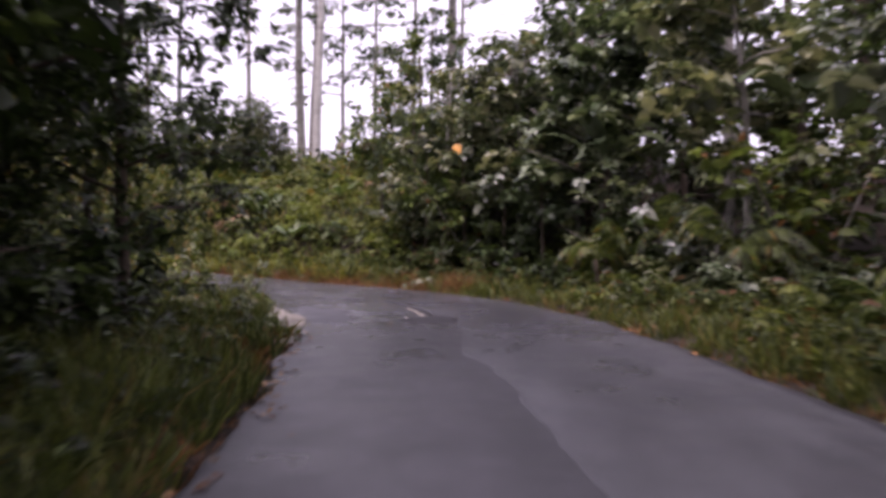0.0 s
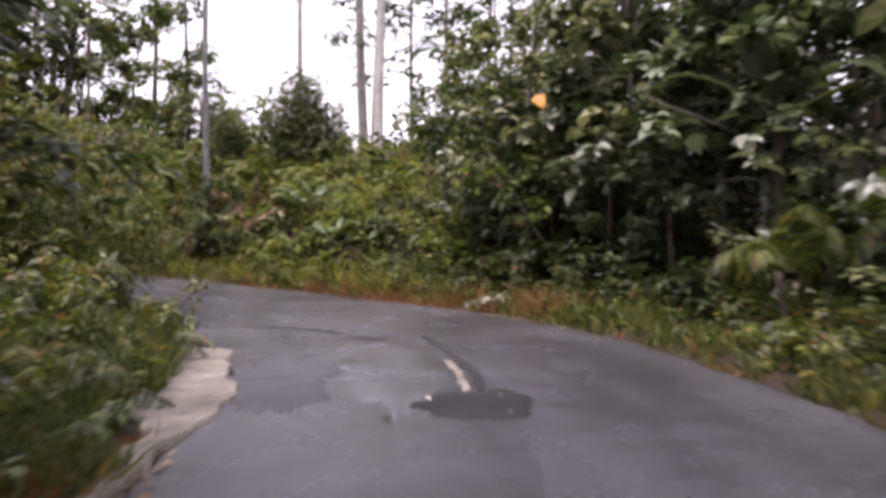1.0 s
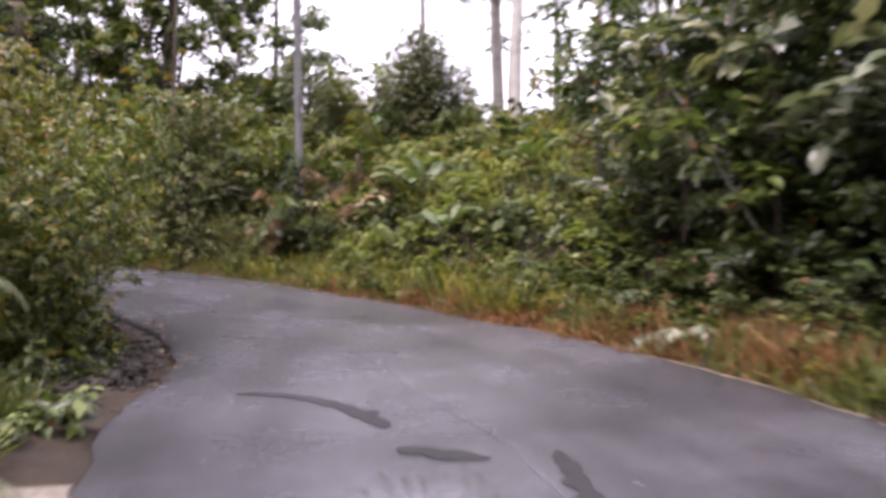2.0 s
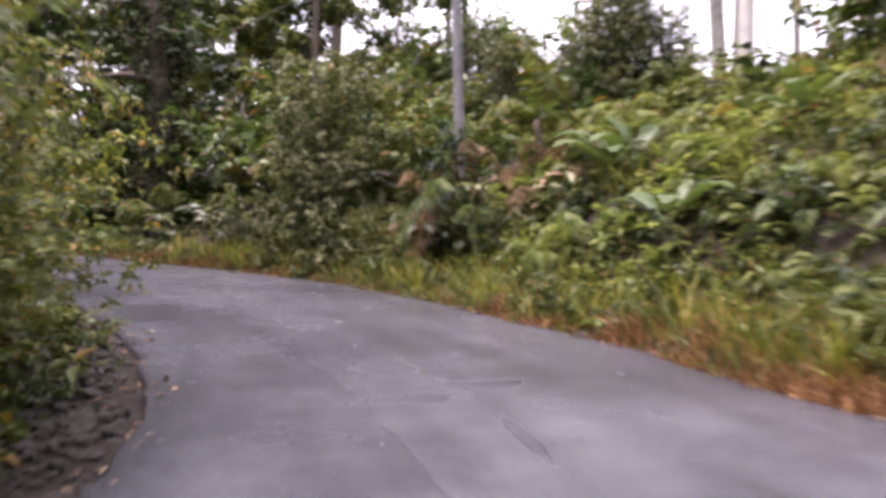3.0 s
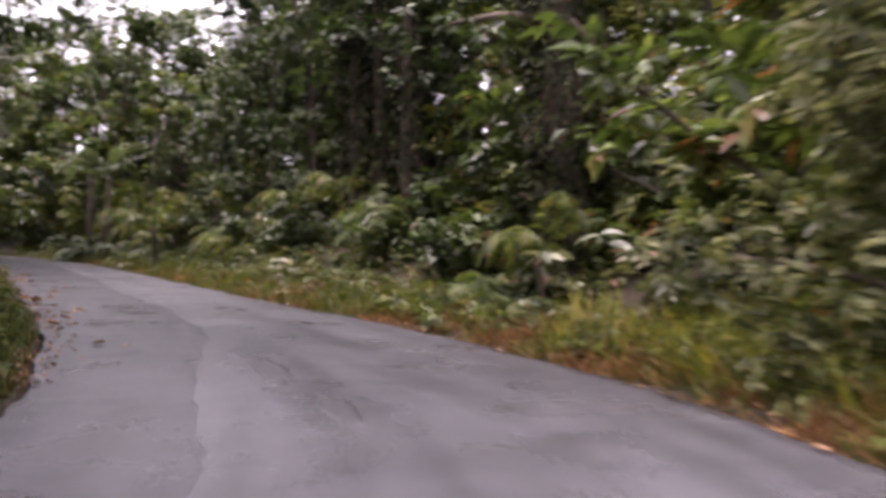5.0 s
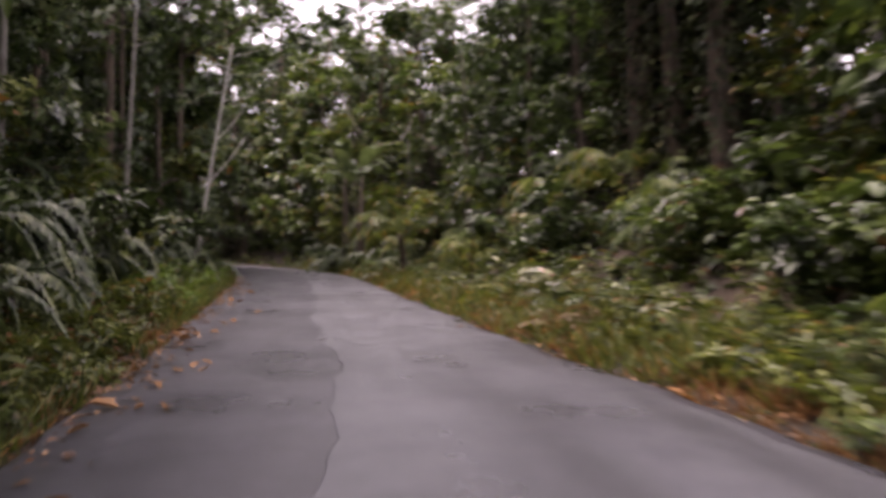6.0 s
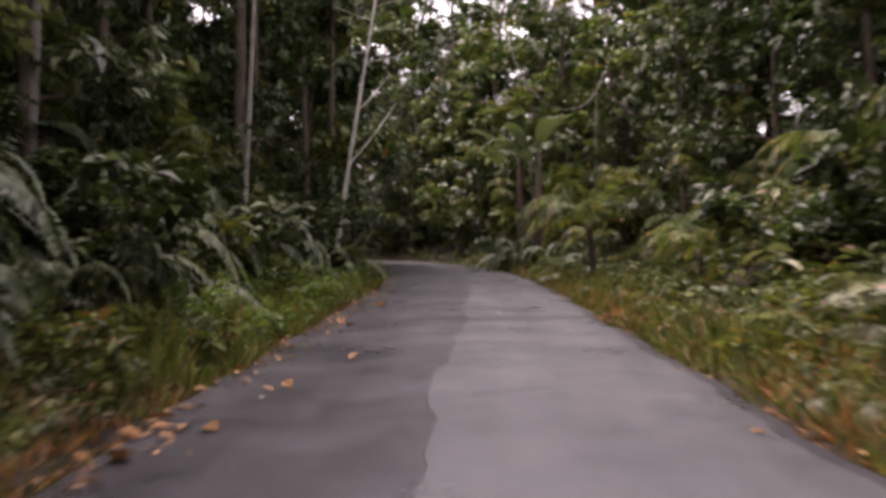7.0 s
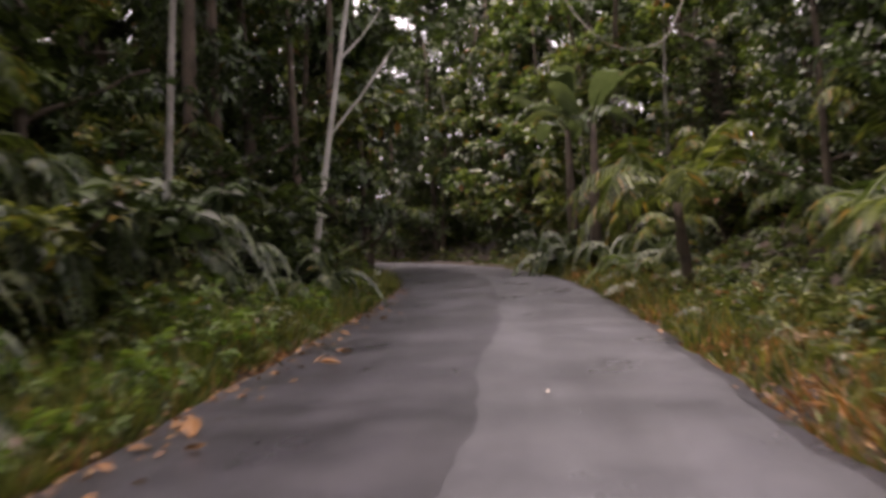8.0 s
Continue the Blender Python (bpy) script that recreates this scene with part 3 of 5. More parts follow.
SPECIES = {
    "broad": kinds("broad-leaved green roadside shrub, dense and damp", "shrub", "broad-leaved shrubs",
                   [shrub(11 + k, 2.3, 1.5, 3, 800, 0.26, 0.52, (LEAF_GLOSSY, LEAF_MID, LEAF_DARK)[k], clump=0.32, simple=(True, 2, 2)[k]) for k in range(3)]),
    "fine": kinds("small-leaved dense green bush on the bank", "bush", "small-leaved bushes",
                  [shrub(21 + k, 2.0, 1.4, 4, 1400, 0.16, 0.45, (LEAF_MID, LEAF_BRIGHT, LEAF_DARK)[k], name="bush", clump=0.26, simple=(2, True, 2)[k]) for k in range(3)]),
    "hedge": kinds("tall olive-green bush of small leaves overhanging the bend", "bush", "overhanging bushes",
                   [shrub(25 + k, 3.3, 1.5, 6, 6600, 0.082, 0.5, (LEAF_OLIVE, LEAF_BRIGHT)[k], name="hanging_bush", clump=0.42, simple=2) for k in range(2)]),
    "low": kinds("low leafy green weed growing in the verge", "weed", "verge weeds",
                 [shrub(31 + k, 0.8, 0.75, 2, 320, 0.15, 0.5, (LEAF_BRIGHT, LEAF_MID)[k], name="weed", clump=0.26) for k in range(2)]),
    "sapling": kinds("slender sapling with large drooping green leaves", "sapling", "forest saplings",
                     [shrub(41 + k, 4.2, 1.7, 4, 620, 0.32, 0.58, (LEAF_SHEEN, LEAF_MID)[k], BARK_GREY, "sapling", 0.6, simple=False) for k in range(2)]),
    "pale": kinds("shrub with long pale grey-green drooping leaves", "shrub", "pale-leaved shrubs",
                  [shrub(51 + k, 1.5, 1.2, 4, 170, 0.36, 0.4, LEAF_PALE, name="pale_shrub", clump=0.35, flat=0.3, simple=False) for k in range(2)]),
    "rusty": kinds("withered rust-brown shrub among green plants", "shrub", "withered shrubs",
                   [shrub(61, 1.4, 1.1, 4, 300, 0.32, 0.2, LEAF_RUST, name="withered_shrub", clump=0.4, flat=0.3)]),
    "round": kinds("dense dark-green broadleaf tree at the forest edge", "tree", "forest edge trees",
                   [tree(71 + k, 7.2, 0.12, 0.1, 2.7, 9, 1700, 0.31, 0.55, (LEAF_DARK, LEAF_MID, LEAF_GLOSSY)[k], BARK_BROWN, clump=0.6, shown=3, simple=(2, 2, True)[k]) for k in range(3)]),
    "large": kinds("overhanging tree with large round glossy leaves", "tree", "large-leaved trees",
                   [tree(77 + k, 8.0, 0.11, 0.28, 3.2, 11, 1300, 0.4, 0.72, (LEAF_SHEEN, LEAF_GLOSSY)[k], BARK_GREY, "large_leaved_tree", clump=0.75, simple=False, flat=0.45) for k in range(2)]),
    "thicket": kinds("dense dark tree hung with fine foliage down to the ground", "tree", "thicket trees",
                     [tree(74, 8.0, 0.12, 0.05, 2.5, 14, 3600, 0.2, 0.5, LEAF_DARK, BARK_BROWN, "thicket_tree", clump=0.55, simple=2, shown=3)]),
    "overhang": kinds("dark leafy tree whose drooping crown overhangs the road", "tree", "drooping trees",
                      [tree(75, 7.0, 0.13, 0.3, 3.0, 13, 3900, 0.21, 0.5, LEAF_DARK, BARK_BROWN, "drooping_tree", clump=0.6, simple=2, shown=5)]),
    "sparse": kinds("tall thin tree with scattered open sprays of leaves", "tree", "open-crowned trees",
                    [tree(171 + k, 13.0, 0.12, 0.3, 2.6, 11, 1200, 0.24, 0.5, (LEAF_DARK, LEAF_MID)[k], BARK_GREY, "open_crowned_tree", clump=0.5, simple=2, shown=7) for k in range(2)]),
    "wood": kinds("tall dark-green forest tree behind the roadside shrubs", "tree", "deep forest trees",
                  [tree(84 + k, 11.0, 0.18, 0.06, 3.6, 6, 1900, 0.37, 0.55, (LEAF_DARK, LEAF_MID)[k], BARK_BROWN, "forest_tree", clump=1.1, simple=2, shown=2) for k in range(2)]),
    "tall": kinds("tall slender tree with a bare straight trunk", "tree", "tall forest trees",
                  [tree(81 + k, 17, 0.2, 0.5, 3.6, 7, 900, 0.44, 0.5, (LEAF_MID, LEAF_DARK)[k], (BARK_GREY, BARK_BROWN)[k], "tall_tree", clump=1.0, simple=2, shown=4) for k in range(2)]),
    "canopy": kinds("tall spreading tree added to shade the road and close the canopy", "tree", "overhanging trees",
                    [tree(88, 13, 0.18, 0.55, 6.0, 9, 3600, 0.32, 0.5, LEAF_DARK, BARK_BROWN, "spreading_tree", clump=1.2, simple=2, shown=5)]),
    "creeper": kinds("forest tree with its trunk wrapped in dark creepers", "tree", "creeper-clad trees",
                     [tree(91 + k, 12, 0.26, 0.4, 3.0, 8, 1000, 0.38, 0.5, LEAF_DARK, BARK_BROWN, "creeper_tree", clump=0.9, simple=2, creeper=1400, shown=4) for k in range(2)]),
    "giant": kinds("old tree smothered in a thick dark mantle of creepers", "tree", "creeper-clad trees",
                   [tree(97, 14, 0.85, 0.55, 4.5, 8, 1200, 0.42, 0.5, LEAF_DARK, BARK_BROWN, "creeper_tree", clump=1.1, simple=2, creeper=5200, lump_size=0.9)]),
    "light": kinds("tall light-green tree at the road's far end", "tree", "light-green trees",
                   [tree(161, 10, 0.14, 0.12, 3.0, 10, 1500, 0.42, 0.5, LEAF_BRIGHT, BARK_GREY, "light_green_tree", clump=0.8, simple=2, shown=4)]),
    "dome": kinds("rounded dense bush smothered in light green climbers", "bush", "climber-covered bushes",
                  [tree(141, 3.3, 0.12, 0.05, 1.7, 18, 7800, 0.13, 0.5, LEAF_MATT, BARK_BROWN, "climber_bush", clump=0.75, lean=0.0, simple=2, shown=6)]),
    "dry_palm": kinds("young palm with withered pinkish-brown fronds", "palm", "withered palms",
                      [frond_plant(151, 6, 1.5, 1.4, 1.3, 13, 0.36, LEAF_RUST, "withered_palm", 0.2, 0.14)]),
    "banana_tree": kinds("tall banana plant with broad torn hanging leaves", "banana plant", "banana plants",
                         [broad_plant(131, 9, 1.7, LEAF_GLOSSY, "banana_plant", 2.6)]),
    "palm": kinds("young forest palm with arching feathered fronds", "palm", "forest palms",
                  [frond_plant(101 + k, 10, (2.6, 2.1, 2.0)[k], 1.9, 2.2, 24, 0.5, (LEAF_FERN, LEAF_BRIGHT, LEAF_LIT)[k], "palm", (0.4, 1.5, 0.5)[k], 0.1) for k in range(3)]),
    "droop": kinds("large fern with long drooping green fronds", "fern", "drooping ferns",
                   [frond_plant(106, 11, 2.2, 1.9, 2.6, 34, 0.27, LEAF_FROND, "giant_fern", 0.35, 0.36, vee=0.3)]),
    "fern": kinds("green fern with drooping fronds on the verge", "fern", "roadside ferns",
                  [frond_plant(111 + k, 7, (1.1, 1.5, 1.35)[k], (0.8, 0.8, 1.0)[k], 0.95, 18, 0.24, (LEAF_FERN, LEAF_PALE, LEAF_LIT)[k], "fern", 0.0, 0.24) for k in range(3)]),
    "banana": kinds("clump of large broad banana-like leaves", "plant", "broad-leaved plants",
                    [broad_plant(121 + k, 7, (1.5, 1.1)[k], (LEAF_FERN, LEAF_PALE)[k]) for k in range(2)]),
}
TALL_KINDS = ("round", "tall", "creeper", "wood", "large", "canopy", "thicket", "sapling", "giant")
PLANTED = set()


def plant(kind, x, y, scale=1.0, variant=None, turn=None, rng=random, lean=(0, 0), label="", stretch=1.0):
    k = rng.randrange(len(SPECIES[kind])) if variant is None else variant
    m = Matrix.Translation((x, y, land(x, y) - 0.03)) @ pose(0, 0, 0, lean[0], lean[1], rng.uniform(0, 360) if turn is None else turn) @ Matrix.Diagonal((scale, scale, scale * stretch, 1))
    if (kind, k) in PLANTED:
        ob = copy_thing(SPECIES[kind][k], m)
    else:
        ob = SPECIES[kind][k]
        PLANTED.add((kind, k))
        ob.matrix_basis = m
    if label:
        ob["label"] = label
    return ob


def in_gap(x, y):
    """The clearing over the far bank, a wedge fitted to the view from the bend, where the sky shows low between a few
    bare trunks.
    """
    a = math.degrees(math.atan2(-2 - x, y - 18))
    return 2.0 < a < 27.5 and math.hypot(x + 2, y - 18) > 9


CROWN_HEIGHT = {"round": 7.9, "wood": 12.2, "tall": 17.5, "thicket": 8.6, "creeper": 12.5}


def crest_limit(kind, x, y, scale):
    """Caps tall crowns in a wedge from the camera's start, fitted to its skyline."""
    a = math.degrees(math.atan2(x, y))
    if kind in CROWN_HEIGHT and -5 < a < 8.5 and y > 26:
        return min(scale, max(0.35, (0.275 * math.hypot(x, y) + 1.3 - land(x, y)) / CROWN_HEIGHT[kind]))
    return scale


def low_crest(x, y):
    """The clearing's right part, where plants are shrunk to fit the skyline the camera sees."""
    return in_gap(x, y) and math.degrees(math.atan2(-2 - x, y - 18)) < 14


def belt(side, s0, s1, e0, e1, spacing, choice, lo, hi, seed, stretch=1.0, variant=None):
    """Plants scattered along a belt beside the road."""
    rng = random.Random(seed)
    s = s0
    while s < s1:
        e = rng.uniform(e0, e1)
        x, y = spot(s, right_edge(s) + e if side > 0 else left_edge(s) - e)
        s += spacing * rng.uniform(0.6, 1.4)
        kind = rng.choice(choice)
        scale = rng.uniform(lo, hi)
        if in_gap(x, y) and kind in TALL_KINDS:
            kind = "broad"
        if kind == "rusty":
            scale = min(scale, 0.9)
        rise = stretch
        if side > 0 and 28 < s < 46 and e > 9 and kind in TALL_KINDS and rng.random() < 0.45:
            continue
        # light-leaved trees swapped in, their colour carrying this stretch's backlit brightness
        if side > 0 and 33 < s < 62 and e > 6 and kind in ("wood", "round") and rng.random() < 0.65:
            kind, scale = "light", scale * 0.8
        if in_gap(x, y) and e > 2.6:
            rise = 1.0
            if e < 10.5:
                kind, scale = rng.choice(("palm", "fern", "fern", "banana", "fine", "palm", "pale", "fern", "rusty")), rng.uniform(0.75, 1.1)
            else:
                kind, scale = rng.choice(("fine", "broad", "palm", "fine")), rng.uniform(0.9, 1.5)
        if beside(x, y)[1] < e0 * 0.7 or abs(x) > 140:
            continue
        if low_crest(x, y):
            scale *= 0.55
        # height fitted to the skyline as the camera sees it
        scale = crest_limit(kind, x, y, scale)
        # bright variants, so leaf colour holds the brightness of the open bank
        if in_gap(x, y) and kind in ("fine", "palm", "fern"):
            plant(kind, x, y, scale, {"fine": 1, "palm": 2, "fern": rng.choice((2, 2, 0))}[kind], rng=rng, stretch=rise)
        elif kind in ("palm", "fern") and variant is None and s > 40:
            plant(kind, x, y, scale, rng.choice((0, 1)), rng=rng, stretch=rise)
        else:
            plant(kind, x, y, scale, variant, rng=rng, stretch=rise)


# outer bank, from the verge up into the forest
belt(1, 6, 26, 1.6, 2.4, 1.5, ("low", "fern", "low"), 0.7, 1.1, 1)
belt(1, 26, 52, 2.2, 2.9, 1.2, ("low", "fern", "fern", "pale"), 0.7, 1.0, 8)
belt(1, 50, 92, 0.8, 1.5, 0.8, ("fern", "low", "fern", "low", "fern"), 0.6, 0.9, 9)
belt(1, 6, 24, 2.5, 3.4, 1.2, ("broad", "broad", "fern", "palm", "pale"), 0.6, 0.9, 2)
belt(1, 24, 52, 3.9, 4.8, 1.15, ("broad", "fine", "pale", "broad", "fine", "rusty"), 1.0, 1.4, 10)
belt(1, 50, 92, 2.0, 3.0, 1.0, ("fern", "low", "fern", "fern", "palm", "low"), 0.8, 1.1, 21)
belt(1, 4, 26, 3.6, 5.2, 1.4, ("broad", "large", "sapling", "large"), 0.8, 1.05, 3)
belt(1, 11, 25, 2.7, 4.0, 1.0, ("broad", "broad", "sapling", "pale"), 0.8, 1.05, 51)
belt(1, 25, 52, 5.6, 7.2, 1.25, ("broad", "fine", "palm", "banana", "rusty", "broad"), 1.3, 1.8, 22)
belt(1, 50, 94, 3.8, 5.2, 1.3, ("broad", "droop", "palm", "palm", "fine", "pale"), 0.9, 1.3, 23)
belt(1, 8, 98, 6.4, 8.8, 2.0, ("broad", "round", "sapling", "round", "palm"), 0.9, 1.25, 4)
belt(1, 26, 50, 7, 10, 1.5, ("broad", "fine", "fine", "palm"), 1.2, 1.7, 24, 1.3)
# unseen forest added beside the start to close off side light
belt(1, -10, 8, 4.5, 9, 3.2, ("wood",), 0.8, 1.1, 36)
belt(1, 13, 98, 9.5, 12.5, 2.4, ("wood", "creeper", "round", "wood"), 0.8, 1.1, 5)
belt(1, 26, 48, 11, 16, 1.6, ("broad", "fine", "broad", "palm"), 1.3, 1.9, 25, 1.35)
belt(1, 14, 102, 14, 18, 3.6, ("tall", "wood", "wood"), 0.9, 1.25, 6)
belt(1, 46, 102, 20, 27, 6.5, ("tall", "wood", "wood"), 1.1, 1.5, 7)
# beyond the bend's crest a low broken skyline
belt(1, 30, 44, 20, 34, 1.8, ("broad", "fine"), 1.8, 2.9, 26, 1.25)
belt(1, 37, 46, 0.7, 1.1, 0.75, ("low",), 0.75, 1.0, 34)
belt(1, 27, 38, 0.8, 1.5, 0.8, ("low", "low", "fern"), 0.55, 0.95, 38)
belt(1, 26, 47, 1.5, 2.3, 0.8, ("fern", "fern", "palm", "low"), 0.6, 0.95, 39)
belt(1, 18, 28, 1.5, 2.6, 0.8, ("broad", "fern", "low", "fern"), 0.6, 0.9, 40)
belt(1, 5, 27, 0.8, 1.5, 0.75, ("low", "low", "fern", "low", "fern"), 0.6, 1.0, 35)
# inner side before the bend: dark, overhanging
belt(-1, 2, 9, 1.6, 2.4, 1.3, ("low", "fern"), 0.7, 1.0, 11)
# thickets behind the start stay out of view, kept there for shade
belt(-1, -9, 10.5, 3.0, 3.9, 1.25, ("thicket",), 0.85, 1.05, 12)
belt(-1, -1, 12, 3.0, 4.2, 0.9, ("broad",), 0.8, 1.0, 50, 1.1, 2)
# mostly unseen trees added to keep the left bank dark
belt(-1, -10, 10, 4.5, 7.5, 2.6, ("wood", "thicket", "creeper"), 0.9, 1.15, 20)
# trees added out of view to shade the left verge
for x, y, scale in ((-4.3, 2.2, 1.0), (-4.2, -2.0, 1.1), (-4.0, -6.0, 1.1)):
    plant("overhang", x, y, scale)
# mostly unseen trees added to darken the verge after the bend
belt(-1, 38, 47, 3.0, 4.0, 2.2, ("overhang",), 0.9, 1.15, 56, 1.2)
# the inside of the bend: low weeds, then a tall bush
belt(-1, 9.5, 22, 0.95, 1.4, 0.7, ("low", "low"), 0.9, 1.4, 13)
belt(-1, 11, 22, 1.2, 2.6, 1.1, ("low", "fern"), 0.9, 1.3, 28)
belt(-1, 23.6, 29.5, 1.5, 2.1, 0.85, ("hedge",), 0.85, 1.05, 14, 1.25)
belt(-1, 22.5, 31.5, 2.5, 4.0, 0.9, ("hedge",), 1.0, 1.25, 29, 1.1)
belt(-1, 31, 40, 0.6, 1.0, 1.0, ("low",), 0.7, 1.0, 30)
# inner side after the bend: ferns under dark forest
belt(-1, 46, 74, 0.9, 1.5, 1.2, ("low", "low", "fern"), 0.6, 0.9, 32)
belt(-1, 42, 82, 0.35, 1.0, 0.6, ("low",), 0.45, 0.75, 41, 1.0, 0)
belt(-1, 50, 84, 1.5, 2.2, 2.2, ("fine", "fern", "pale"), 0.5, 0.75, 42, 1.0, 1)
# out-of-view trees added only to shade the inner side
belt(-1, 36, 48, 3.5, 8, 2.4, ("wood", "round"), 0.8, 1.1, 37)
belt(-1, 47, 62, 2.0, 2.8, 1.2, ("droop", "fern", "droop", "droop"), 0.75, 1.05, 15)
belt(-1, 61, 84, 1.9, 2.8, 1.0, ("fine", "broad", "fern", "low", "fine"), 0.6, 0.95, 54)
belt(-1, 48, 63, 3.0, 4.2, 1.2, ("droop", "broad", "droop", "palm"), 1.0, 1.4, 16)
belt(-1, 62, 90, 3.0, 4.2, 1.1, ("broad", "fine", "palm", "broad", "droop"), 0.95, 1.35, 55)
belt(-1, 52, 88, 4.6, 6.0, 1.3, ("broad", "droop", "palm", "fine"), 1.1, 1.5, 17)
belt(-1, 50, 96, 6.8, 9, 1.9, ("round", "wood", "round"), 0.9, 1.2, 31)
# mostly unseen forest, added to close off light behind the ferns
belt(-1, 50, 96, 9, 13, 3.6, ("wood", "creeper", "tall"), 1.0, 1.3, 18)
belt(-1, 41, 64, 4.6, 6.4, 1.9, ("thicket", "thicket", "round"), 0.95, 1.2, 52, 1.35)
belt(1, 56, 78, 6, 9, 3.0, ("thicket",), 1.0, 1.2, 53, 1.25)
# the forest that closes the road's far end
belt(1, 84, 112, 2.0, 6.0, 1.1, ("broad", "round", "fern", "wood"), 0.8, 1.1, 33)
# crowns added to shade the road, mostly out of view, before the bend and after it
for s, lateral, scale in ((-9, -6, 1), (-6, 7.5, 1), (-1.5, -6.5, 1.05), (2.5, 8.5, 0.95), (4, -4.8, 1.0), (8, -6, 0.95), (7, 9, 0.95), (46, -8, 1), (52, -9, 1), (58, -11, 1.1), (64, -11, 1.2), (71, -11, 1.2), (80, -9, 1.1), (60, 10, 1), (86, 9, 1),
                          (-4, 5.6, 1), (0.5, 6, 1), (5, 6.2, 1), (-3, -5, 1), (1.5, -5.2, 1), (6, -5.4, 1), (44, -6.8, 1), (50, -6.5, 1), (56, 8.5, 1)):
    plant("canopy", *spot(s, lateral), scale)

rng = random.Random(77)
for k in range(20):
    x, y = rng.uniform(-104, -66), rng.uniform(8, 46)
    if beside(x, y)[1] > 5:
        plant("wood", x, y, rng.uniform(1.0, 1.4), rng=rng, stretch=1.0)
# unseen trees inside the bend, added to block side light
for k in range(10):
    plant("wood", rng.uniform(-28, -10), rng.uniform(-8, 16), rng.uniform(0.9, 1.3), rng=rng)
for x, y in ((-65, 21.5), (-69, 19.5), (-62, 20.5), (-58, 22), (-73, 33), (-69, 34.5), (-78, 30), (-64, 37), (-82, 33)):
    plant("wood", x, y, 1.3, stretch=1.05, rng=rng)
for x, y, scale in ((-66, 33.2, 0.9), (-70.5, 31.6, 1.0), (-75, 29.8, 1.1), (-62, 35.8, 0.95), (-79.5, 26.8, 1.1), (-72.5, 35, 1.1), (-59, 37.5, 1.0)):
    plant("light", x, y, scale, rng=rng)

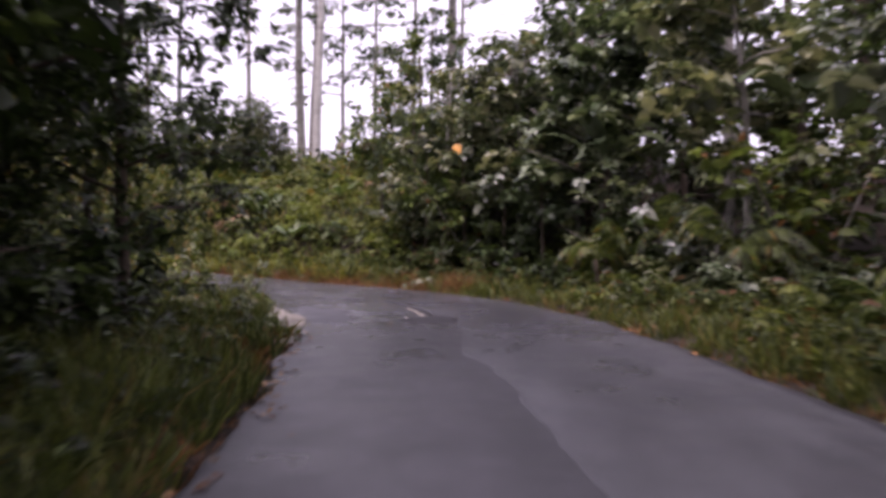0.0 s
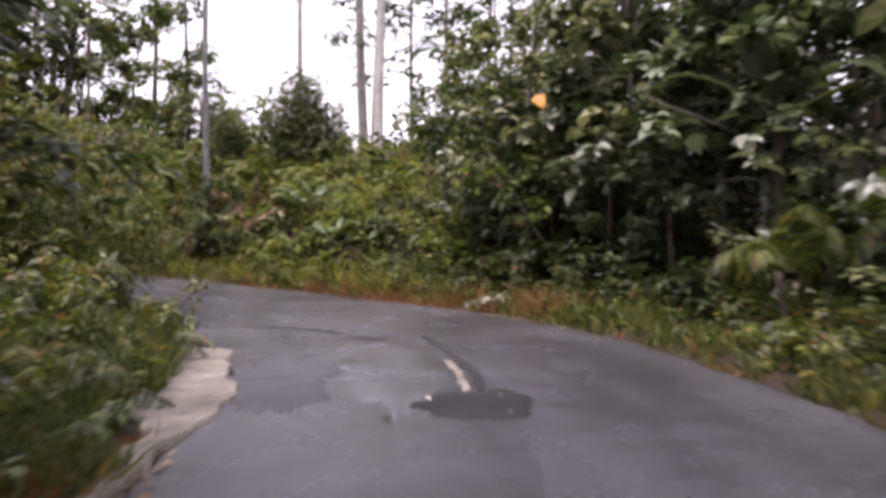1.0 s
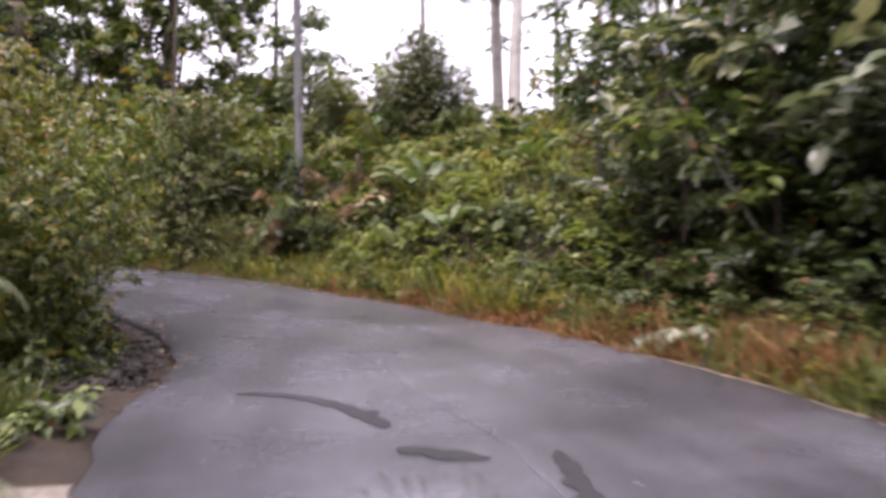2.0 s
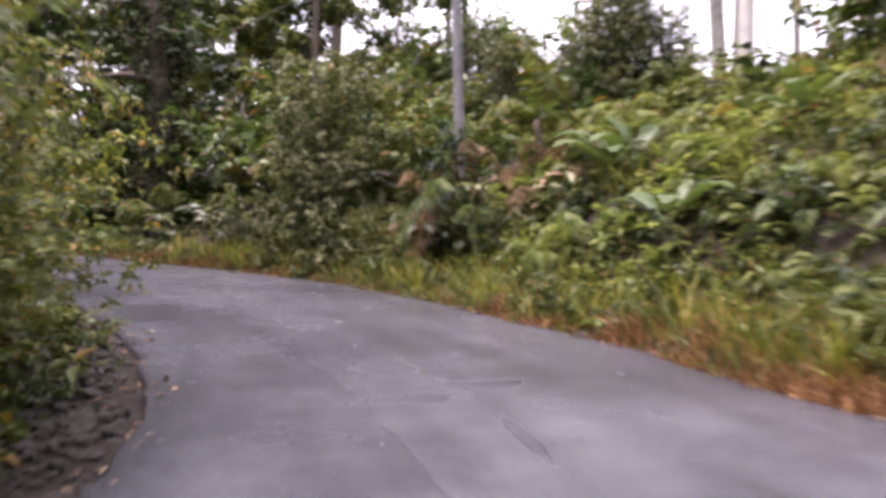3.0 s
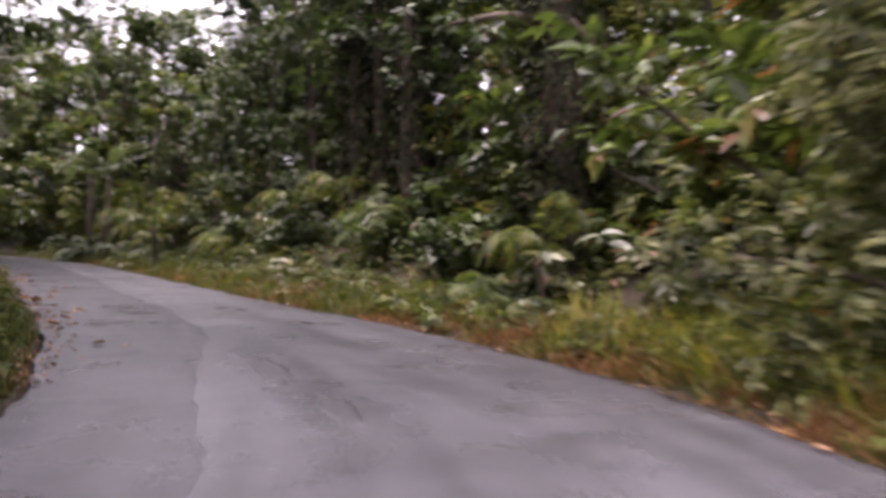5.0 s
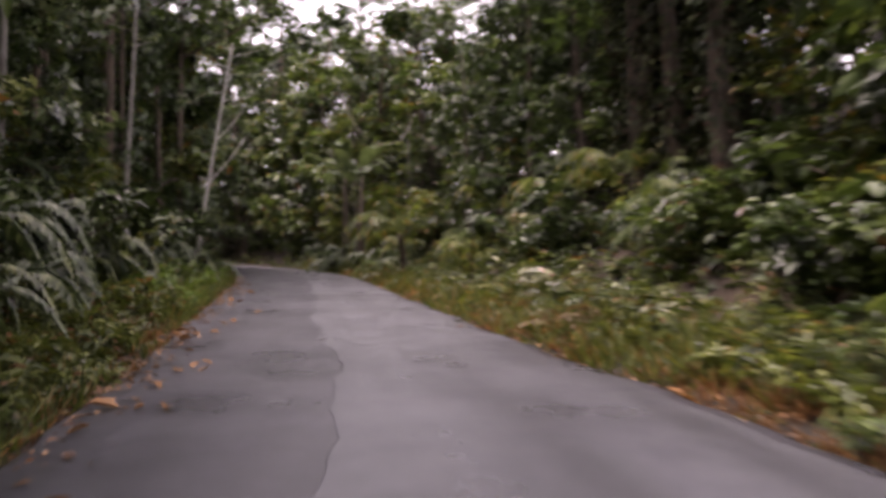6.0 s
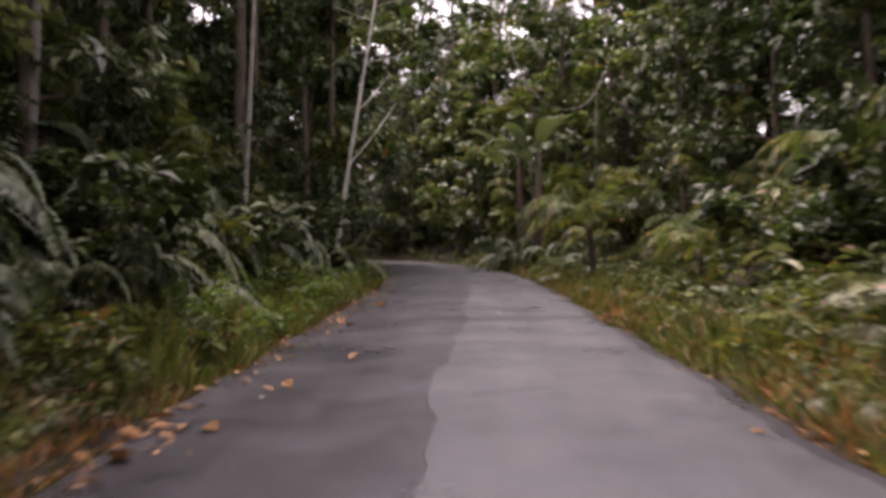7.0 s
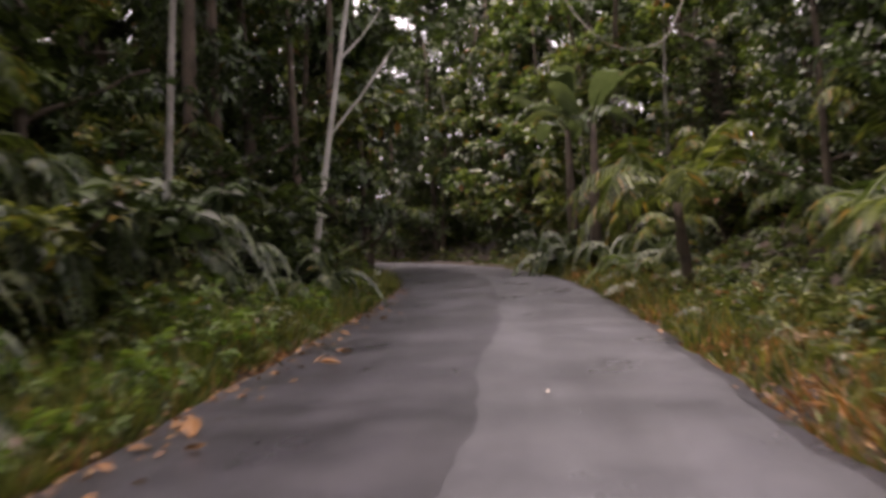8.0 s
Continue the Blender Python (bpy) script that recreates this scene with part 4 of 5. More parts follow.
# ---- single plants and trunks that stand out ----
# the light trees here hold the brightness of backlit foliage in their colour
for kind, x, y, scale, variant in (
        ("large", 2.2, 24.6, 0.95, 0), ("large", 0.2, 27.4, 0.9, 0), ("large", 4.2, 21.6, 1.0, 1), ("thicket", -1.0, 29.8, 0.62, 0), ("thicket", -2.3, 30.4, 0.5, 0), ("round", 2.4, 28.0, 0.8, 0),
        ("round", 4.6, 25.4, 1.0, 2), ("palm", 3.4, 17.6, 0.8, 1), ("palm", 5.2, 14.6, 0.9, 1), ("banana_tree", 4.2, 20.6, 1.1, 0), ("banana_tree", 7.6, 17.0, 1.1, 0), ("banana", 3.9, 18.6, 0.9, 1), ("sapling", 5.6, 17.5, 1.1, 0),
        ("fern", -4.6, 30.9, 1.1, 2), ("fern", -3.9, 30.5, 1.1, 0), ("fern", -3.2, 30.1, 1.15, 2), ("fern", -5.2, 31.3, 1.1, 0), ("fern", -2.5, 29.6, 1.1, 0), ("low", -4.9, 31.2, 1.3, 0), ("low", -3.6, 30.8, 1.4, 1), ("low", -2.8, 30.4, 1.4, 0), ("pale", -9.2, 33.8, 1.1, 1), ("pale", -6.2, 33.4, 1.0, 0), ("banana", -7.6, 33.9, 0.9, 0),
        ("pale", -14.6, 36.0, 1.3, 0), ("pale", -16.2, 36.2, 1.1, 1), ("pale", -19.4, 36.6, 1.2, 0), ("pale", -22.0, 36.8, 1.2, 1), ("fine", -17.6, 37.4, 1.7, 0),
         ("palm", -7.0, 35.0, 0.7, 2), ("palm", -5.0, 35.4, 0.55, 2), ("fine", -12.3, 36.5, 1.5, 1), ("palm", -9.4, 35.0, 1.1, 1), ("overhang", -4.2, 10.8, 0.82, 0), ("thicket", -5.0, 11.5, 0.66, 0), ("thicket", -5.5, 9.6, 0.8, 0), ("thicket", -4.9, 8.0, 0.62, 0), ("thicket", -5.0, 5.6, 0.7, 0), ("overhang", -5.7, 9.0, 0.85, 0), ("overhang", -4.9, 7.0, 0.9, 0), ("thicket", -7.0, 11.6, 0.9, 0), ("sparse", -1.5, 38.0, 1.0, 0), ("sparse", 0.8, 40.5, 1.05, 1), ("sparse", -3.6, 43.5, 1.1, 0), ("sparse", -7.6, 46.6, 1.15, 0), ("sparse", -6.0, 49.0, 1.1, 1), ("thicket", 0.4, 28.4, 0.65, 0), ("thicket", 1.7, 26.6, 0.7, 0), ("thicket", -0.6, 28.0, 0.55, 0), ("thicket", 0.7, 26.0, 0.58, 0), ("thicket", 1.8, 24.0, 0.58, 0), ("thicket", 2.7, 21.8, 0.58, 0), ("light", -22.5, 41.5, 0.85, 0), ("light", -26.5, 41.2, 0.85, 0), ("light", -18.6, 43.0, 0.9, 0), ("light", -30.2, 42.0, 0.9, 0), ("fine", -13.5, 40.0, 1.6, 1), ("broad", -17.5, 39.5, 1.7, 1),
        ("giant", -23.5, 37.3, 0.6, 0), ("creeper", -28.6, 40.2, 1.0, 1), ("creeper", -31.4, 37.9, 0.9, 0), ("creeper", -20.6, 41.0, 0.9, 1),
        ("pale", -33.3, 34.9, 1.2, 0), ("giant", -36.8, 38.9, 1.1, 0), ("creeper", -35.4, 39.0, 1.1, 0), ("palm", -43.9, 36.8, 1.2, 0), ("palm", -45.7, 36.9, 1.2, 1),
        ("giant", -54.0, 36.0, 0.6, 0), ("droop", -59.4, 31.9, 1.2, 0), ("droop", -56.2, 33.2, 1.1, 0), ("fine", -60.2, 32.6, 1.3, 2), ("palm", -52.6, 33.6, 1.0, 0), ("droop", -53.6, 34.4, 1.2, 0), ("droop", -40.7, 25.3, 1.1, 0), ("droop", -38.4, 25.0, 1.1, 0), ("droop", -42.6, 23.8, 1.2, 0), ("droop", -36.2, 25.6, 1.0, 0), ("droop", -43.0, 24.8, 1.3, 0), ("droop", -46.2, 25.3, 1.2, 0),
        ("droop", -33.8, 26.0, 0.9, 0), ("droop", -48.6, 26.4, 0.9, 0), ("droop", -48.9, 25.9, 1.0, 0), ("palm", -49.4, 25.2, 0.8, 0), ("banana", -38.0, 26.9, 0.6, 1), ("banana", -34.3, 27.3, 0.55, 1), ("banana", -33.4, 27.0, 0.5, 1), ("rusty", -30.6, 27.8, 0.55, 0), ("rusty", -28.5, 34.2, 0.6, 0), ("rusty", -35.5, 33.8, 0.5, 0), ("rusty", -40.5, 33.9, 0.5, 0), ("palm", -67.0, 32.5, 1.8, 1), ("palm", -58.5, 34.0, 1.9, 1),  ("fine", -43.6, 26.2, 0.9, 1), ("fine", -49.2, 26.7, 0.7, 1), ("broad", -50.3, 26.9, 0.6, 1), ("palm", -48.6, 34.0, 1.5, 1), ("round", -66, 24.0, 1.3, 0), ("wood", -73, 31.5, 1.1, 1), ("wood", -82, 26, 1.1, 0), ("wood", -79, 31, 1.2, 1)):
    plant(kind, x, y, scale, variant)


for kind, x, y, scale, variant, tall in (("dome", -9.4, 41.0, 1.0, 0, 1.05), ("dome", -10.5, 41.3, 0.7, 0, 0.9), ("dome", -12.4, 40.2, 0.75, 0, 0.9), ("broad", -11.6, 39.0, 1.1, 1, 1.0), ("broad", -7.6, 39.6, 1.1, 0, 1.0), ("sapling", -13.0, 42.5, 1.0, 1, 1.1), ("sapling", -11.4, 43.2, 0.9, 0, 1.0), ("dome", -8.4, 40.8, 0.75, 0, 0.85), ("dome", -9.5, 40.3, 0.8, 0, 1.0), ("dome", -14.2, 41.5, 1.0, 0, 0.9), ("fine", -4.6, 15.6, 0.75, 1, 1.2), ("fine", -5.6, 14.4, 0.9, 1, 1.2), ("fine", -6.4, 16.4, 0.9, 1, 1.3), ("broad", -7.2, 17.6, 0.9, 0, 1.2), ("palm", -6.6, 18.8, 0.7, 1, 1.0), ("dome", -15.0, 34.8, 1.1, 0, 1.15), ("fine", -10.7, 34.2, 0.8, 1, 1.0), ("hedge", -13.5, 34.5, 0.7, 1, 1.0), ("hedge", -14.9, 35.1, 0.8, 1, 1.0), ("hedge", -12.4, 33.9, 0.55, 0, 1.0), ("thicket", -58.2, 23.4, 1.5, 0, 1.4), ("canopy", -61.0, 23.8, 1.15, 0, 1.1), ("canopy", -52.0, 22.5, 1.2, 0, 1.25), ("thicket", -64.5, 24.2, 1.4, 0, 1.4), ("dry_palm", -11.5, 34.0, 0.9, 0, 1.1), ("banana_tree", -61.0, 32.3, 1.35, 0, 1.15), ("giant", -36.9, 41.3, 0.9, 0, 1.0), ("dry_palm", -10.7, 34.2, 1.0, 0, 1.0), ("dry_palm", -8.9, 35.0, 1.0, 0, 1.1), ("wood", -52, 42, 1.3, 0, 1.0), ("wood", -64, 20, 1.4, 0, 1.45), ("wood", -69, 18.5, 1.5, 1, 1.45), ("wood", -58.5, 20.5, 1.3, 0, 1.4), ("wood", -61.5, 22.6, 1.0, 1, 1.3), ("wood", -57, 44, 1.4, 1, 1.0), ("wood", -47, 41, 1.2, 0, 1.0), ("wood", -63, 42, 1.3, 1, 1.0), ("palm", -10.75, 33.95, 1.05, 0, 1.4), ("dry_palm", -10.1, 34.7, 0.9, 0, 1.2), ("palm", -11.9, 34.7, 0.9, 0, 1.2), ("fine", -10.9, 34.3, 0.75, 2, 2.2), ("dry_palm", -11.1, 34.35, 1.15, 0, 1.85), ("dry_palm", -11.3, 34.3, 1.1, 0, 1.55),
                                         ("fine", -15.9, 36.4, 1.25, 0, 1.4), ("thicket", -80, 25, 1.6, 0, 1.1), ("thicket", -82, 22, 1.6, 0, 1.1), ("thicket", -84.5, 27, 1.7, 0, 1.1),
                                         ("thicket", -87, 23, 1.7, 0, 1.2), ("thicket", -88, 18, 1.6, 0, 1.2), ("thicket", -85, 31, 1.6, 0, 1.2), ("thicket", -76, 29.5, 1.3, 0, 1.1), ("wood", -92, 22, 2.0, 0, 0.85), ("wood", -96, 26, 2.0, 1, 0.85), ("wood", -90, 28, 2.0, 0, 0.85), ("wood", -95, 18, 2.0, 1, 0.85), ("wood", -101, 22, 2.2, 0, 0.85), ("wood", -88, 25, 1.8, 1, 0.85), ("thicket", -50.5, 38.5, 1.3, 0, 1.3), ("thicket", -45.5, 38.2, 1.2, 0, 1.3), ("thicket", -47.8, 36.4, 0.9, 0, 1.2), ("thicket", -41.5, 38.8, 1.2, 0, 1.3), ("thicket", -46, 22.0, 1.2, 0, 1.5), ("thicket", -53, 22.8, 1.3, 0, 1.5), ("thicket", -39.5, 21.6, 1.2, 0, 1.4), ("banana_tree", -59.0, 32.9, 1.4, 0, 1.1), ("wood", -97, 12, 2.0, 0, 1.0), ("wood", -103, 16, 2.1, 1, 1.0), ("thicket", -93, 13.5, 1.7, 0, 1.3), ("thicket", -70, 20.5, 1.5, 0, 1.1), ("thicket", -74, 16.5, 1.5, 0, 1.1)):
    plant(kind, x, y, scale, variant, stretch=tall)


# the open bank in the bend: ferns, palms and weeds, close together
rng = random.Random(91)
for k in range(120):
    s, e = rng.uniform(27, 40), rng.uniform(2.0, 9.5)
    x, y = spot(s, right_edge(s) + e)
    if not in_gap(x, y) or beside(x, y)[1] < 1.6:
        continue
    kind = rng.choice(("fern", "fern", "palm", "fern", "low", "palm", "banana"))
    scale = {"palm": 0.65, "fern": 1.25, "low": 1.4, "banana": 0.75, "pale": 0.8}[kind] * rng.uniform(0.8, 1.2)
    plant(kind, x, y, scale * (0.7 if low_crest(x, y) else 1.0), 2 if kind in ("palm", "fern") else None, rng=rng)


for s, e, kind, scale, variant in ((27.5, 4.4, "palm", 0.6, 2), (28.6, 3.2, "fern", 1.3, 2), (29.6, 5.2, "banana", 0.7, 0), (30.4, 3.9, "palm", 0.62, 2), (31.3, 5.6, "palm", 0.7, 2), (32.2, 3.4, "fern", 1.4, 2),
                                (33.0, 4.8, "palm", 0.75, 2), (34.0, 6.2, "palm", 0.8, 2), (34.8, 3.7, "fern", 1.3, 2), (35.6, 5.0, "banana", 0.8, 0), (36.6, 4.0, "palm", 0.8, 2), (37.6, 3.0, "fern", 1.2, 0)):
    plant(kind, *spot(s, right_edge(s) + e), scale, variant)
rng = random.Random(17)
for k in range(26):
    s, e = rng.uniform(27, 41), rng.uniform(2.2, 7.0)
    x, y = spot(s, right_edge(s) + e)
    if beside(x, y)[1] > 1.6:
        plant("fern", x, y, rng.uniform(1.25, 1.7) * (0.75 if low_crest(x, y) else 1.0), rng.choice((0, 2, 2)), rng=rng)
for x, y, scale in ((-9.3, 33.9, 0.8), (-8.4, 34.3, 0.9), (-7.4, 36.0, 0.8)):
    plant("dry_palm", x, y, scale, 0, rng=rng)


def pole_tree(name, x, y, height, radius, lean, bark, label, forks=(), crown=0, mat=LEAF_MID, start=0.6, seed=1):
    """A slender bare trunk, with fork branches and a thin crown high up."""
    rng = np.random.default_rng(seed)
    foot = np.array([x, y, land(x, y) - 0.2])
    u = np.linspace(0, 1, 14)[:, None]
    sway = np.stack([np.sin(u[:, 0] * 5 + seed), np.cos(u[:, 0] * 4 + seed), 0 * u[:, 0]], 1) * 0.02 * height * 0.3
    line = u * np.array([lean[0], lean[1], height]) + sway - sway[0]
    root = new(name)
    root.matrix_basis = Matrix.Translation(foot)
    v, f = tube(line, np.linspace(radius * 1.15, radius * 0.55, 14), 9)
    mesh_object("trunk", v, f, bark, root)
    tips = [line[-1]]
    for at, dx, dy, dz, r in forks:
        a = np.array([np.interp(at, u[:, 0], line[:, k]) for k in range(3)])
        pts = [a, a + np.array([dx, dy, dz]) * 0.5 + np.array([0, 0, -0.08]), a + np.array([dx, dy, dz])]
        v, f = tube(pts, [r, r * 0.8, r * 0.5], 6)
        mesh_object("branch", v, f, bark, root)
        tips.append(pts[-1])
    for k in range(7 if crown else 0):
        at = start + (1 - start) * (k + 0.3) / 7
        a = np.array([np.interp(at, u[:, 0], line[:, j]) for j in range(3)])
        way = (math.cos(k * 2.4 + seed), math.sin(k * 2.4 + seed), 0.4)
        pts = limb(rng, a, way, rng.uniform(1.0, 2.0), 0.4, 0.2, 5)
        v, f = tube(pts, np.linspace(radius * 0.3, 0.01, 6), 5)
        mesh_object("branch", v, f, bark, root)
        tips += list(pts[2:])
    if crown:
        v, f = leaf_cloud(rng, np.array(tips), crown, 0.7, 0.26, 0.5, simple=2)
        mesh_object("crown", v, f, mat, root)["kind"] = "stuff"
    return tagged(root, label, "tree", "bare trunks")


pole_tree("slender_tree", -11.2, 34.8, 15, 0.11, (0.2, 0.1), BARK_SHADED, "slender grey tree trunk rising bare from the bank", crown=260, start=0.72, seed=2)
pole_tree("tall_tree", -8.2, 47.6, 20, 0.23, (-0.3, 0), BARK_GREY, "tall grey trunk standing against the white sky", crown=700, start=0.4, seed=3)
pole_tree("tall_tree", -6.9, 44.4, 20, 0.21, (0.3, 0.2), BARK_PALE, "tall pale trunk standing against the white sky", crown=450, start=0.55, seed=4)
pole_tree("tall_tree", 0.3, 42, 18, 0.25, (0, 0.3), BARK_GREY, "tall grey trunk behind the roadside trees", crown=400, start=0.55, seed=5)
pole_tree("tall_tree", 6.4, 25.6, 16, 0.14, (0.1, 0.1), BARK_BROWN, "reddish-brown bare trunk above the shrubs", crown=350, start=0.6, seed=6)
pole_tree("tall_tree", 8.6, 24.6, 16, 0.16, (0.0, 0.1), BARK_GREY, "pale bare trunk above the shrubs", crown=350, start=0.6, seed=7)
pole_tree("forked_tree", -50.0, 26.05, 9.5, 0.07, (0.0, 1.5), BARK_PALE, "white slender leaning tree with forked branches", forks=((0.42, -0.3, 1.5, 2.0, 0.035), (0.6, -0.2, 1.0, 1.2, 0.03)), crown=160, start=0.75, seed=8)
pole_tree("slender_tree", -47.0, 24.2, 11, 0.075, (0.0, 0.4), BARK_GREY, "thin grey-brown trunk beside the giant ferns", crown=200, start=0.65, seed=9)
pole_tree("slender_tree", -38.0, 23.4, 11, 0.085, (0.0, 0.1), BARK_GREY, "thin pale trunk beside the giant ferns", crown=200, start=0.65, seed=10)
pole_tree("slender_tree", -17.1, 37.0, 13, 0.07, (0.1, 0.0), BARK_BROWN, "slender brown tree trunk on the bank", crown=300, start=0.6, seed=11)


def liana(points, radius, label, bark):
    line = spline(points, 0.2)
    v, f = tube(line, [radius] * len(line), 7)
    return tagged(mesh_object("liana", v, f, bark), label, "vine", "hanging lianas")


liana([(-53.9, 35.2, 10.4), (-52.9, 34.6, 9.2), (-52.1, 34.0, 8.7), (-51.9, 33.3, 8.65), (-52.0, 32.7, 9.1), (-52.6, 32.1, 10.2), (-53.4, 31.6, 12.0)], 0.015, "pale curved liana hanging from a creeper-clad tree", BARK_GREY)
liana([(-30.5, 40.4, 9.5), (-26.5, 39.0, 7.6), (-23.5, 38.6, 7.9), (-20.8, 40.6, 9.6)], 0.02, "dark thin liana slung between two forest trees", BARK_BROWN)

# ---- a power pole beyond the crest, and its wires ----
def power_pole(x, y, height):
    root = new("power_pole")
    z = land(x, y)
    root.matrix_basis = Matrix.Translation((x, y, z))
    v, f = tube([(0, 0, -0.3), (0, 0, height * 0.5), (0, 0, height)], [0.13, 0.11, 0.09], 10)
    mesh_object("post", v, f, BARK_GREY, root)
    v, f = tube([(-0.28, 0.05, height - 3.0), (0.28, -0.05, height - 3.0)], [0.04, 0.04], 4)
    arm = mesh_object("crossarm", v, f, BARK_GREY, root)
    for k in (-0.25, 0.25):
        v, f = tube([(k, 0, height - 2.95), (k, 0, height - 2.85), (k, 0, height - 2.75)], [0.04, 0.06, 0.03], 8)
        mesh_object("insulator", v, f, CONCRETE, arm, "pale ceramic insulator")
    return tagged(root, "grey wooden power pole with a short crossarm", "power pole")


power_pole(-10.5, 44.0, 10.2)
top = land(-10.5, 44.0) + 7.45
for k, (ax, bx, by, bz) in enumerate(((-0.25, -52.0, 55.0, 13.0), (0.25, 14.0, 38.0, 14.5))):
    a, c = np.array([-10.5 + ax, 44.0, top]), np.array([bx, by, bz])
    pts = [a + (c - a) * u + np.array([0, 0, -4.0 * u * (1 - u) * 0.9]) for u in np.linspace(0, 1, 24)]
    v, f = tube(pts, [0.018] * 24, 5)
    tagged(mesh_object("power_line", v, f, WIRE), "thin black overhead wire strung from the pole", "wire", "overhead wires")


# ---- grass and small undergrowth ----
def grass(name, side, s0, s1, e0, e1, count, length, mat, label, seed, lean=0.5):
    rng = np.random.default_rng(seed)
    s = rng.uniform(s0, s1, count)
    e = e0 + (e1 - e0) * rng.random(count) ** 1.3
    pos = np.empty((count, 3))
    for k in range(count):
        x, y = spot(s[k], right_edge(s[k]) + e[k] if side > 0 else left_edge(s[k]) - e[k])
        pos[k] = (x, y, 0)
    cells = {}
    for k in range(count):
        key = (round(pos[k, 0] * 4), round(pos[k, 1] * 4))
        if key not in cells:
            cells[key] = land(key[0] / 4, key[1] / 4)
        pos[k, 2] = cells[key] - 0.02
    tuft = np.array([noise.noise((p[0] * 1.3, p[1] * 1.3, seed * 3.3)) for p in pos])
    way = rng.normal(0, lean, (count, 3))
    way[:, 2] = 1
    keep = tuft + rng.normal(0, 0.2, count) > -0.12
    pos, tuft, e, way, count = pos[keep], tuft[keep], e[keep], way[keep], int(keep.sum())
    size = length * rng.uniform(0.4, 1.4, count) * (1 + 1.0 * tuft) * np.clip(0.45 + e, 0.4, 1)
    d = unit(way)
    sidev = unit(np.cross(d, rng.normal(0, 1, (count, 3))))
    top = np.cross(sidev, d)
    L, W = size[:, None], 0.012 + 0.012 * rng.random((count, 1))
    bend = top * L * rng.uniform(0.1, 0.45, (count, 1))
    v = np.stack([pos - sidev * W / 2, pos + sidev * W / 2, pos + d * L * 0.55 + sidev * W / 2 + bend * 0.3, pos + d * L * 0.55 - sidev * W / 2 + bend * 0.3, pos + d * L * 0.9 + bend], 1).reshape(-1, 3)
    f = []
    for k in range(count):
        f += [(5 * k, 5 * k + 1, 5 * k + 2, 5 * k + 3), (5 * k + 3, 5 * k + 2, 5 * k + 4)]
    tagged(mesh_object(name, v, f, mat), label, "grass", kind="stuff")


def undergrowth(side, s0, s1, e0, e1, count, length, mat, label, seed, high=0.5, whorl=7, hollow=-0.12):
    """Weeds in rosettes on short stalks, heaped into mounds with hollows between them."""
    rng = np.random.default_rng(seed)
    heads = []
    while len(heads) < count // whorl:
        s, e = rng.uniform(s0, s1), rng.uniform(e0, e1)
        x, y = spot(s, right_edge(s) + e if side > 0 else left_edge(s) - e)
        mound = noise.noise((x * 0.75, y * 0.75, seed * 1.7)) + 0.5 * noise.noise((x * 2.1, y * 2.1, seed))
        if mound + rng.normal(0, 0.12) < hollow:
            continue
        heads.append((x, y, land(x, y) + (0.12 if hollow < -1 else 0.0) + high * (0.25 + 1.5 * max(0.0, mound + 0.12)) * rng.random() ** 0.6))
    heads = np.array(heads)
    n = len(heads)
    turn = (np.arange(whorl) * 2.4)[None, :] + rng.uniform(0, 6.28, (n, 1)) + rng.normal(0, 0.3, (n, whorl))
    tilt = rng.normal(0, 0.3, (n, 1, 3)) * np.array([1, 1, 0])
    way = np.stack([np.cos(turn), np.sin(turn), rng.normal(0.15, 0.3, (n, whorl))], 2)
    way[..., 2] -= (way * tilt).sum(2)
    up = np.array([0, 0, 1.0]) + tilt + rng.normal(0, 0.15, (n, whorl, 3))
    size = length * rng.uniform(0.7, 1.5, (n, 1)) * rng.uniform(0.75, 1.15, (n, whorl))
    pos = np.repeat(heads[:, None], whorl, 1) - np.array([0, 0, 1.0]) * (length * 0.6 * np.linspace(0, 1, whorl))[None, :, None]
    v, f = blades(pos.reshape(-1, 3), way.reshape(-1, 3), up.reshape(-1, 3), size.reshape(-1), 0.46, 0.15, 0.3, 2)
    tagged(mesh_object("undergrowth", v, f, mat), label, "undergrowth", kind="stuff")


undergrowth(-1, 28.5, 42, 0.22, 1.6, 5000, 0.1, LEAF_WEED, "leafy weeds hanging over the rubble", 50, 0.45)
grass("verge_grass", 1, 1, 60, 0.12, 2.4, 36000, 0.36, GRASS, "unmown green grass along the road verge", 1)
grass("verge_grass", 1, 56, 88, 0.1, 2.0, 16000, 0.34, GRASS, "unmown green grass along the road verge", 5)
grass("verge_grass", -1, -1, 12.5, 0.15, 3.0, 19000, 0.4, GRASS, "unmown green grass along the road verge", 2)
grass("verge_grass", -1, 12.3, 20.5, 0.62, 3.0, 11000, 0.4, GRASS, "unmown green grass behind the broken edging", 14)
grass("verge_grass", -1, 36, 54, 0.12, 1.6, 6000, 0.32, GRASS, "thin green grass under the ferns", 12)
grass("verge_grass", -1, 54, 80, 0.12, 2.1, 22000, 0.45, GRASS, "fresh green grass under the ferns", 6)
grass("tall_grass", 1, 26, 41, 3.0, 9.0, 4500, 0.7, YELLOW_GRASS, "tall yellow-green grass on the open bank", 11, 0.45)
grass("tall_grass", 1, 25, 42, 0.4, 2.2, 5500, 0.55, YELLOW_GRASS, "tall yellow-green grass on the sunny verge", 7, 0.4)
grass("dry_grass", 1, 22, 47, -0.1, 1.0, 18000, 0.28, DRY_GRASS, "brown dry grass at the asphalt's edge", 3, 0.8)
grass("dry_grass", 1, 20, 28.5, -0.1, 1.7, 16000, 0.36, DRY_GRASS, "rust-brown dead grass on the verge", 10, 0.7)
